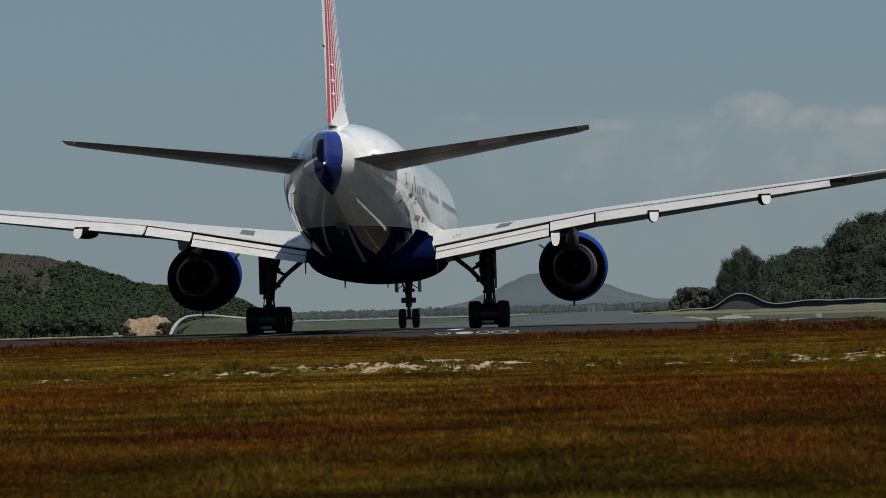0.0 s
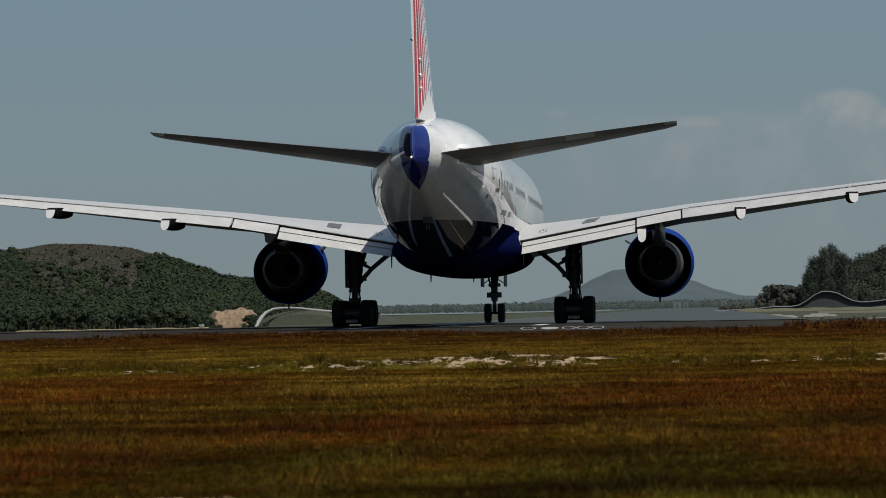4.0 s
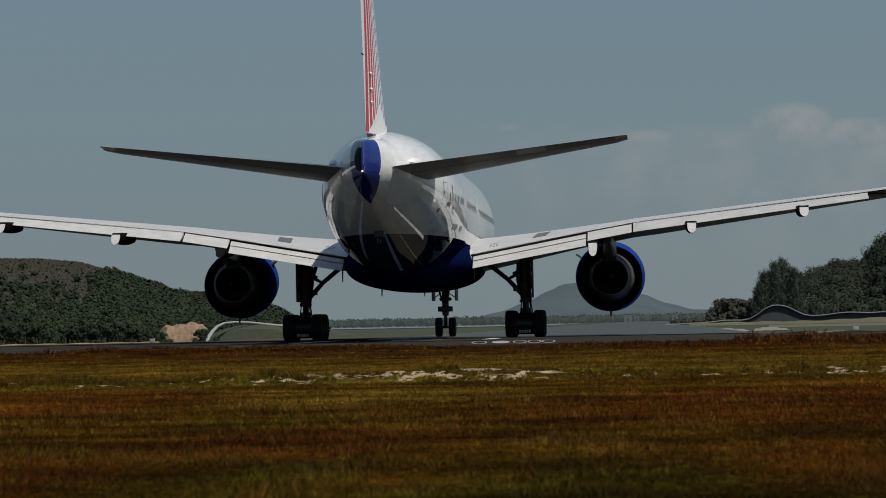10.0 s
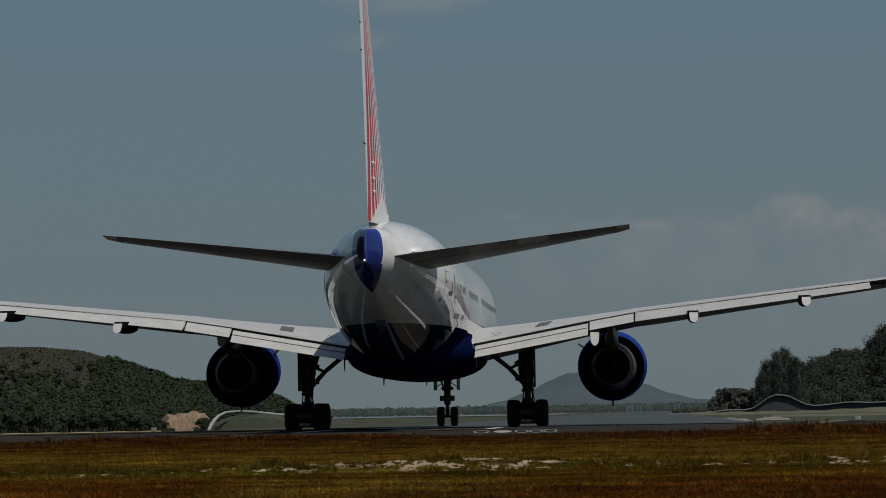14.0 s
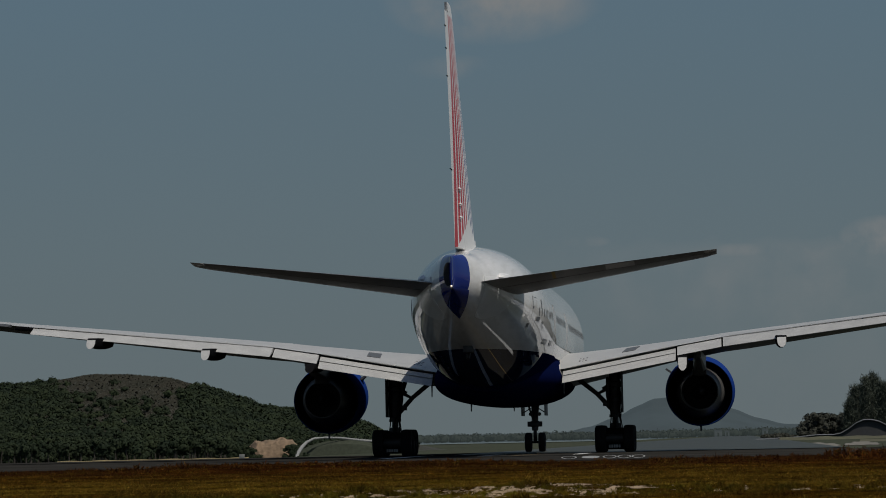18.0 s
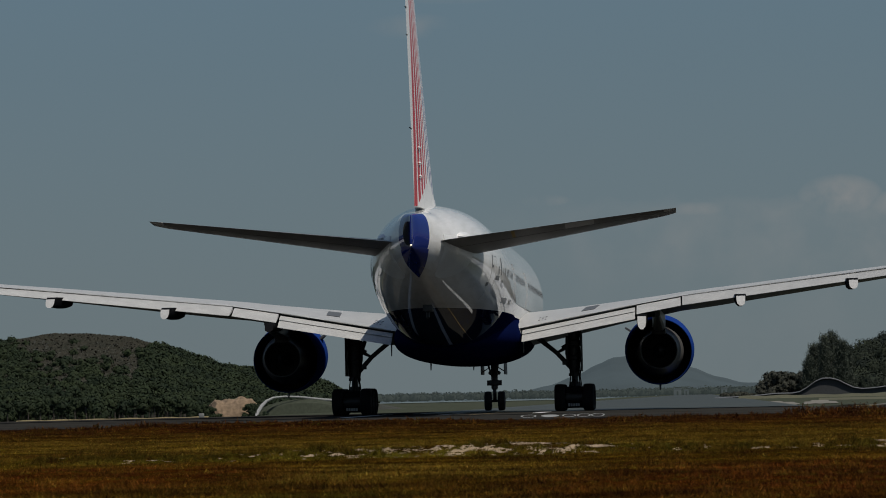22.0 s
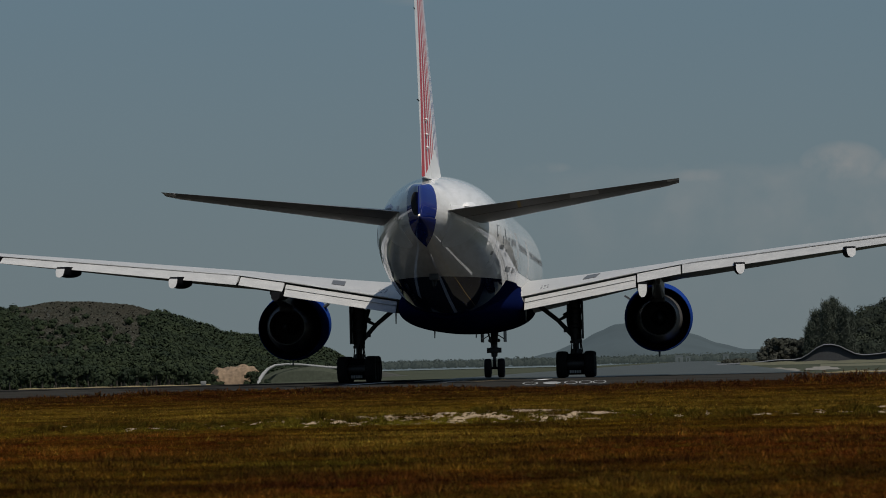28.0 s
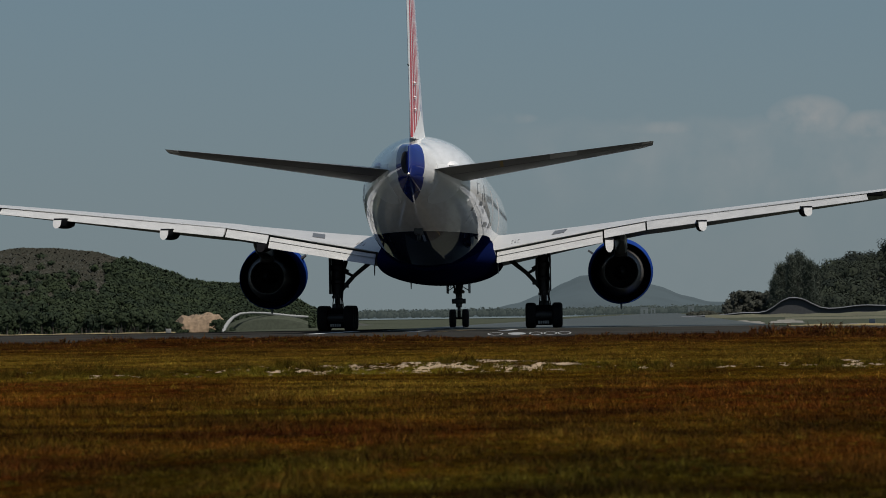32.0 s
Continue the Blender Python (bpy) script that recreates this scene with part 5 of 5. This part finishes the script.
def wheel(parent, x, y, z, radius, width, name="wheel"):
    """Tyre with rounded shoulders and a dished rim, turning about its own axle."""
    hub = new(name)
    hub.parent = parent
    hub.location = (x, y, z)
    w, r = width / 2, radius
    bm = bmesh.new()
    lathe(bm, [(-w * 0.80, r * 0.56), (-w * 0.98, r * 0.68), (-w, r * 0.80), (-w * 0.90, r * 0.92), (-w * 0.66, r * 0.985), (-w * 0.4, r), (-w * 0.36, r * 0.985), (-w * 0.32, r), (w * 0.32, r), (w * 0.36, r * 0.985), (w * 0.4, r), (w * 0.66, r * 0.985), (w * 0.90, r * 0.92), (w, r * 0.80), (w * 0.98, r * 0.68), (w * 0.80, r * 0.56)], 36, axis="x", closed=True)
    part("tyre", bm, RUBBER, hub, "black rubber tyre")
    bm = bmesh.new()
    lathe(bm, [(-w * 0.55, 0.02), (-w * 0.55, r * 0.2), (-w * 0.35, r * 0.3), (-w * 0.40, r * 0.48), (-w * 0.82, r * 0.565), (w * 0.82, r * 0.565), (w * 0.40, r * 0.48), (w * 0.35, r * 0.3), (w * 0.55, r * 0.2), (w * 0.55, 0.02)], 24, axis="x")
    part("rim", bm, RIM, hub, "pale metal rim")
    WHEELS.append((hub, radius))
    return hub


def build_main_gear(side):
    gx = side * 5.485
    bm = bmesh.new()
    tube(bm, [(gx, 0, 0.66), (gx, 0, 1.05), (gx, 0, 1.95)], [0.17, 0.17, 0.15], n=18)
    tube(bm, [(gx, 0, 1.8), (gx, 0, 1.95), (gx, 0, 4.4)], [0.22, 0.26, 0.29], n=20)
    tube(bm, [(gx, 0, 1.72), (gx, 0, 1.86)], [0.3, 0.3], n=20)
    gear = part("main_gear_leg", bm, STEEL, plane, "dark oleo strut of the main gear")
    bm = bmesh.new()
    tube(bm, [(gx, -1.62, 0.68), (gx, 0, 0.74), (gx, 1.62, 0.68)], [0.13, 0.19, 0.13], n=14)
    part("bogie_beam", bm, STEEL, gear)
    for y in (-1.46, 0.0, 1.46):
        bm = bmesh.new()
        tube(bm, [(gx - 0.78, y, 0.67), (gx + 0.78, y, 0.67)], 0.085, n=12)
        tube(bm, [(gx - 0.42, y, 0.67), (gx + 0.42, y, 0.67)], 0.22, n=14)
        part("axle", bm, STEEL, gear)
        for s in (-1, 1):
            wheel(gear, gx + s * 0.70, y, 0.665, 0.665, 0.53, "main_wheel")
    bm = bmesh.new()
    box(bm, gx - 0.5, gx + 0.5, -1.5, 1.5, 0.16, 1.2, 0.12)
    part("brake_pack", bm, BLACK, gear, "dark brake units between the wheels")
    for dx in (-0.26, -0.14, -0.02, 0.1, 0.22):
        bm = bmesh.new()
        box(bm, gx + dx - 0.045, gx + dx + 0.045, -1.58, -1.49, 0.22, 0.37, 0.012)
        part("brake_piston", bm, LETTER, gear, smooth=False)
    bm = bmesh.new()
    tube(bm, [(gx - 0.5, -1.3, 0.19), (gx + 0.5, -1.3, 0.19)], 0.05, n=8)
    part("brake_rod", bm, STEEL, gear)
    # side brace to the body, folding lock links, drag brace ahead
    ix = side * 3.72
    bm = bmesh.new()
    tube(bm, [(gx - side * 0.1, 0.05, 2.05), ((gx + ix) / 2, 0.05, 2.9), (ix, 0.1, 3.62)], [0.12, 0.11, 0.12], n=12)
    part("side_brace", bm, STEEL, gear)
    bm = bmesh.new()
    mid = ((gx + ix) / 2, 0.0, 2.88)
    tube(bm, [(gx - side * 0.15, 0, 3.25), (gx - side * 0.55, 0, 3.05), mid], [0.07, 0.09, 0.06], n=10)
    tube(bm, [(gx - side * 0.2, 0, 3.35), (gx - side * 0.6, 0, 3.12)], [0.1, 0.1], n=10)
    part("lock_link", bm, STEEL, gear)
    bm = bmesh.new()
    tube(bm, [(gx, 0.1, 2.1), (gx - side * 0.3, 2.4, 3.7)], [0.11, 0.11], n=12)
    part("drag_brace", bm, STEEL, gear)
    # torque links and hoses behind the leg
    bm = bmesh.new()
    tube(bm, [(gx, -0.26, 1.9), (gx, -0.55, 1.45), (gx, -0.22, 1.0)], [0.09, 0.07, 0.09], n=10)
    part("torque_link", bm, STEEL, gear)
    for dx in (-0.22, 0.24, 0.3):
        bm = bmesh.new()
        tube(bm, [(gx + dx, -0.2, 3.9), (gx + dx * 1.25, -0.24, 2.6), (gx + dx * 0.9, -0.3, 1.7), (gx + dx * 1.3, -0.5, 0.95)], 0.028, n=6)
        part("brake_hose", bm, RUBBER, gear)
    # collar, actuator and junction boxes that break the leg's outline
    for z, r, h in ((3.35, 0.36, 0.16), (2.62, 0.33, 0.12), (1.30, 0.27, 0.14)):
        bm = bmesh.new()
        lathe(bm, [(z - h, r * 0.8), (z - h * 0.7, r), (z + h * 0.7, r), (z + h, r * 0.8)], 20, (gx, 0, 0), axis="z")
        part("strut_collar", bm, STEEL, gear)
    bm = bmesh.new()
    tube(bm, [(gx - side * 0.33, -0.12, 3.7), (gx - side * 0.36, -0.15, 2.85), (gx - side * 0.30, -0.15, 2.2)], [0.09, 0.09, 0.05], n=12)
    part("retraction_actuator", bm, STEEL, gear)
    bm = bmesh.new()
    box(bm, gx - side * 0.48 - 0.12, gx - side * 0.48 + 0.12, -0.25, 0.1, 2.28, 2.5, 0.03)
    part("brace_lug", bm, STEEL, gear)
    # door fixed to the leg's outer side
    bm = bmesh.new()
    box(bm, gx + side * 0.36 - 0.03, gx + side * 0.36 + 0.03, -0.85, 0.85, 1.95, 4.35, 0.02)
    part("gear_door", bm, GREY, gear, "grey leg door")


def build_nose_gear():
    y = 25.88
    bm = bmesh.new()
    tube(bm, [(0, y, 0.56), (0, y, 1.25)], [0.10, 0.10], n=14)
    tube(bm, [(0, y, 1.2), (0, y, 1.3), (0, y + 0.1, 3.2)], [0.16, 0.19, 0.2], n=16)
    leg = part("nose_gear_leg", bm, STEEL, plane, "dark nose gear strut")
    bm = bmesh.new()
    tube(bm, [(-0.42, y, 0.55), (0.42, y, 0.55)], 0.08, n=10)
    part("axle", bm, STEEL, leg)
    for s in (-1, 1):
        wheel(leg, s * 0.39, y, 0.55, 0.55, 0.40, "nose_wheel")
    bm = bmesh.new()
    box(bm, -0.30, 0.30, y - 0.25, y + 0.15, 1.42, 1.75, 0.08)
    tube(bm, [(-0.42, y - 0.1, 1.58), (0.42, y - 0.1, 1.58)], 0.15, n=12)
    part("steering_box", bm, STEEL, leg)
    bm = bmesh.new()
    tube(bm, [(0, y - 0.15, 1.4), (0, y - 0.45, 1.0), (0, y - 0.1, 0.62)], [0.06, 0.05, 0.06], n=8)
    part("torque_link", bm, STEEL, leg)
    for s in (-1, 1):
        bm = bmesh.new()
        tube(bm, [(s * 0.12, y, 1.9), (s * 0.35, y - 1.8, 2.95)], 0.06, n=8)
        part("drag_brace", bm, STEEL, leg)
    for s in (-1, 1):
        bm = bmesh.new()
        bmesh.ops.create_uvsphere(bm, u_segments=12, v_segments=8, radius=0.11, matrix=Matrix.Translation((s * 0.25, y + 0.2, 2.15)))
        part("taxi_lamp", bm, RIM, leg)
    for s in (-1, 1):
        bm = bmesh.new()
        box(bm, s * 0.66 - 0.025, s * 0.66 + 0.025, y - 1.6, y + 1.2, 2.05, 2.85, 0.02)
        part("nose_gear_door", bm, GREY, plane, "grey nose gear door")
        bm = bmesh.new()
        tube(bm, [(s * 0.66, y - 0.4, 2.2), (s * 0.2, y - 0.3, 2.5)], 0.03, n=6)
        part("door_link", bm, STEEL, leg)


LAMP = bpy.data.materials.new("tail_lamp_glow")
LAMP.use_nodes = True
LAMP.node_tree.nodes["Principled BSDF"].inputs["Emission Color"].default_value = (1.0, 0.82, 0.55, 1)
LAMP.node_tree.nodes["Principled BSDF"].inputs["Emission Strength"].default_value = 1.6

build_hull()
build_hull_details()
for s in (-1, 1):
    build_wing(s)
    build_tailplane(s)
    build_engine(s)
    build_main_gear(s)
build_fin()
build_nose_gear()


# ---- turf in the foreground: bare sand, blades, weeds ----
def sand_patches():
    """Bare sand on the near face of the ridge and beside the camera, each patch an uneven flat lens."""
    g = np.random.default_rng(12)
    spots = []
    for x0, x1, count in ((-10.6, -8.0, 22), (-8.0, -6.2, 70), (-6.4, -1.9, 420), (-1.9, 1.6, 50), (1.8, 3.4, 26), (2.9, 5.2, 70), (-14, -11, 8)):
        for k in range(count):
            spots.append((g.uniform(x0, x1), 61.3 + float(np.clip(g.normal() * 0.62, -1.3, 1.15)), 0.02 + 0.12 * g.uniform() ** 1.8, g.uniform(0.05, 0.2)))
    for x0, x1, y0, y1, count in ((-4.15, -3.1, 21.9, 22.7, 36), (-3.05, -2.35, 21.0, 21.7, 30)):
        for k in range(count):
            spots.append((g.uniform(x0, x1), g.uniform(y0, y1), 0.02 + 0.05 * g.uniform(), g.uniform(0.04, 0.14)))
    for k in range(120):
        spots.append((g.uniform(-17, -3.2), g.uniform(108.6, 112.2), g.uniform(0.15, 0.75), g.uniform(0.3, 0.8)))
    bm = bmesh.new()
    for i, (x, y, rx, ry) in enumerate(spots):
        n, rings = 22, []
        for s in (1.0, 0.6, 0.25):
            rings.append([(x + s * rx * w * math.cos(t), y + s * ry * w * math.sin(t)) for t, w in ((2 * math.pi * k / n, 1 + 0.34 * math.sin(2 * math.pi * 3 * k / n + i) + 0.24 * math.sin(2 * math.pi * 7 * k / n + 2 * i) + 0.18 * math.sin(2 * math.pi * 9 * k / n + 5 * i)) for k in range(n))])
        loft(bm, [[(px, py, ground_z(px, py) + 0.001 + 0.003 * j) for px, py in r] for j, r in enumerate(rings)], caps=(False, True))
    tagged(part("bare_sand", bm, SAND), "bare pale sand showing through the turf", "sand", kind="stuff")
    return spots


def blade_material():
    m = bpy.data.materials.new("dry_grass_blades")
    m.use_nodes = True
    nt = m.node_tree
    b = nt.nodes["Principled BSDF"]
    geo = nt.nodes.new("ShaderNodeNewGeometry")
    tone, _, _ = turf_colour(nt, geo.outputs["Position"])
    rnd = geo.outputs["Random Per Island"]
    tone = mix(nt, 1.0, tone, ramp(nt, rnd, (0.0, (0.60, 0.56, 0.6)), (0.30, (1.05, 0.9, 1.0)), (0.36, (0.9, 1.08, 1.1)), (0.62, (1.1, 1.25, 1.2)), (0.68, (1.3, 1.12, 1.2)), (0.92, (1.4, 1.45, 1.7)), (0.975, (1.9, 2.0, 2.2)), (1.0, (3.0, 3.3, 4.4))), "MULTIPLY")
    nt.links.new(tone, b.inputs["Base Color"])
    b.inputs["Roughness"].default_value = 0.7
    b.inputs["Specular IOR Level"].default_value = 0.04
    return m


def grass(spots):
    """Blades thinning out with distance, taller on the crest before the runway."""
    g = np.random.default_rng(77)
    n = 900000
    y = 17.0 + 95.0 * g.uniform(0, 1, n) ** 1.12
    x = g.uniform(-0.232, 0.088, n) * y
    # the strip of sand is grown over with tufts
    ex, ey = g.uniform(-14, 5.4, 130000), 61.2 + 0.7 * g.normal(size=130000)
    grown = np.array([noise.noise(Vector((float(a) * 2.6, float(b) * 1.1, 8.0))) > 0.04 for a, b in zip(ex, ey)])
    x, y = np.concatenate([x, ex[grown]]), np.concatenate([y, ey[grown]])
    n = len(x)
    keep = np.ones(n, bool)
    tuft = np.array([noise.noise(Vector((float(a) * 2.6, float(b) * 1.1, 8.0))) if 59 < b < 64 else 0.0 for a, b in zip(x, y)])
    zones = [np.flatnonzero((y > a) & (y < b)) for a, b in ((17, 36), (58, 65), (107, 114))]
    for sx, sy, rx, ry in spots:
        zone = zones[0 if sy < 40 else 1 if sy < 80 else 2]
        inside = ((x[zone] - sx) / (rx * 0.9)) ** 2 + ((y[zone] - sy) / (ry * 0.9)) ** 2 < 1
        gone = zone[inside]
        keep[gone[(tuft[gone] < 0.04) & (g.uniform(size=len(gone)) < (0.9 if sy > 100 else 0.85 if sy > 40 else 0.5))]] = False
    x, y = x[keep], y[keep]
    n = len(x)
    z = np.array([ground_z(float(a), float(b)) for a, b in zip(x, y)])
    clump = np.array([noise.noise(Vector((float(a) * 0.9, float(b) * 0.5, 2.0))) for a, b in zip(x, y)])
    tall = 0.024 + 0.050 * np.clip(clump + 0.25, 0, 1) ** 1.4 + 0.03 * g.uniform(size=n) ** 4
    fine = np.array([noise.noise(Vector((float(a) * 5.0, float(b) * 2.6, 5.0))) for a, b in zip(x, y)])
    tall *= 0.55 + 1.5 * np.clip(fine + 0.25, 0, 1)
    # ranker growth near by, in drifts
    drift = np.array([noise.noise(Vector((float(a) * 0.8, float(b) * 0.28, 14.0))) for a, b in zip(x, y)])
    tall *= 1 + (0.55 + 0.9 * np.clip(drift + 0.1, 0, 1)) * np.clip((54 - y) / 10, 0, 1)
    crest = np.exp(-((y - 106) / 4.0) ** 2)
    tall *= 1 + 1.6 * crest * np.clip(clump + 0.5, 0.2, 1.2)
    right = np.clip((x - 2.0) / 4.0, 0, 1) * crest
    tall *= 1 + 1.0 * right
    tall *= g.uniform(0.45, 1.05, n)
    tall *= np.where((np.abs(y - 61.3) < 1.5) & (tuft[keep] > 0.04), 2.0, 1.0)
    tall *= np.where((x > -17) & (x < -3) & (y > 101), 0.7, 1.0)
    tall *= 0.7 + 0.3 * np.clip((y - 30) / 40, 0, 1)
    wide = 0.0018 + 0.00009 * y
    wide *= g.uniform(0.7, 1.5, n)
    a = g.uniform(0, 2 * math.pi, n)
    lean = g.normal(size=(n, 2)) * tall[:, None] * 0.5
    base = np.stack([x, y, z - 0.01], 1)
    side = np.stack([np.cos(a) * wide, np.sin(a) * wide * 0.4, np.zeros(n)], 1)
    tip = base + np.stack([lean[:, 0], lean[:, 1], tall], 1)
    v = np.stack([base - side, base + side, tip], 1).reshape(-1, 3)
    me = bpy.data.meshes.new("grass")
    me.vertices.add(3 * n)
    me.vertices.foreach_set("co", v.ravel())
    me.loops.add(3 * n)
    me.loops.foreach_set("vertex_index", np.arange(3 * n))
    me.polygons.add(n)
    me.polygons.foreach_set("loop_start", np.arange(0, 3 * n, 3))
    me.update(calc_edges=True)
    me.materials.append(BLADE)
    tagged(new("grass", me), "rough rust-red and olive airfield grass", "grass", kind="stuff")


def weeds():
    """Branching dry weeds on the crest: stalks with small ragged heads."""
    g = np.random.default_rng(31)
    verts, faces = [], []

    def sliver(p, q, w):
        d = np.array([w, 0.3 * w, 0])
        k = len(verts)
        verts.extend([tuple(p - d), tuple(p + d), tuple(q + 0.4 * d), tuple(q - 0.4 * d)])
        faces.append((k, k + 1, k + 2, k + 3))
    for i in range(620):
        side = g.uniform()
        x = g.uniform(2.5, 8.5) if side < 0.5 else (g.uniform(-20, -8) if side < 0.75 else g.uniform(-20, 8))
        y = g.uniform(101.5, 109.5)
        h = (0.12 + 0.17 * g.uniform()) * (0.95 if x > 2.5 else 0.25 if -17.5 < x < -2.5 else 0.55) * (0.6 + 0.8 * max(0.0, 0.5 + fnoise(x, y, 0.5, 5)))
        p = np.array([x, y, ground_z(x, y) - 0.02])
        for s in range(3):
            top = p + np.array([g.normal() * 0.06, g.normal() * 0.06, h * g.uniform(0.7, 1.1)])
            sliver(p, top, 0.006)
            for k in range(9):
                t = g.uniform(0.35, 1.0)
                a = p + (top - p) * t
                sliver(a, a + np.array([g.normal() * 0.045, g.normal() * 0.03, abs(g.normal()) * 0.04]), 0.011)
    ob = raw("weeds", verts, faces, BLADE)
    tagged(ob, "tall dry reddish weeds along the runway's edge", "weeds", kind="stuff")


BLADE = blade_material()
grass(sand_patches())
weeds()


# ---- what moves: the airliner rolls off and straightens up, its wheels turn ----
ROLL = [  # seconds, x, y, heading (degrees to the left)
    (0, -11.80, 167.07, 0.24), (24.5, -11.80, 167.07, 0.24), (25.0, -11.80, 167.20, 0.25), (25.5, -11.81, 167.50, 0.30), (27.5, -11.89, 168.92, 0.50),
    (28.0, -11.92, 169.55, 0.57), (28.5, -11.94, 170.25, 0.65), (29.0, -11.95, 171.02, 0.73), (29.5, -11.96, 171.92, 0.82), (30.0, -11.98, 172.92, 0.92),
    (30.5, -12.00, 174.02, 1.03), (31.0, -12.03, 175.28, 1.16), (31.5, -12.07, 176.72, 1.30), (32.0, -12.12, 178.35, 1.44)]


def motions():
    walk(plane, [(t, pose(x, y, 0, 0, 0, a)) for t, x, y, a in ROLL])
    for hub, radius in WHEELS:
        x, y, z = hub.location
        rows, t0, y0 = [], None, ROLL[0][2]
        for (ta, _, ya, _), (tb, _, yb, _) in zip(ROLL, ROLL[1:]):
            steps = max(1, math.ceil(math.degrees((yb - ya) / radius) / 60))
            for k in range(steps):
                s = ya + (yb - ya) * k / steps
                rows.append((ta + (tb - ta) * k / steps, pose(x, y, z, -math.degrees((s - y0) / radius))))
        rows.append((32, pose(x, y, z, -math.degrees((ROLL[-1][2] - y0) / radius))))
        walk(hub, rows)


motions()
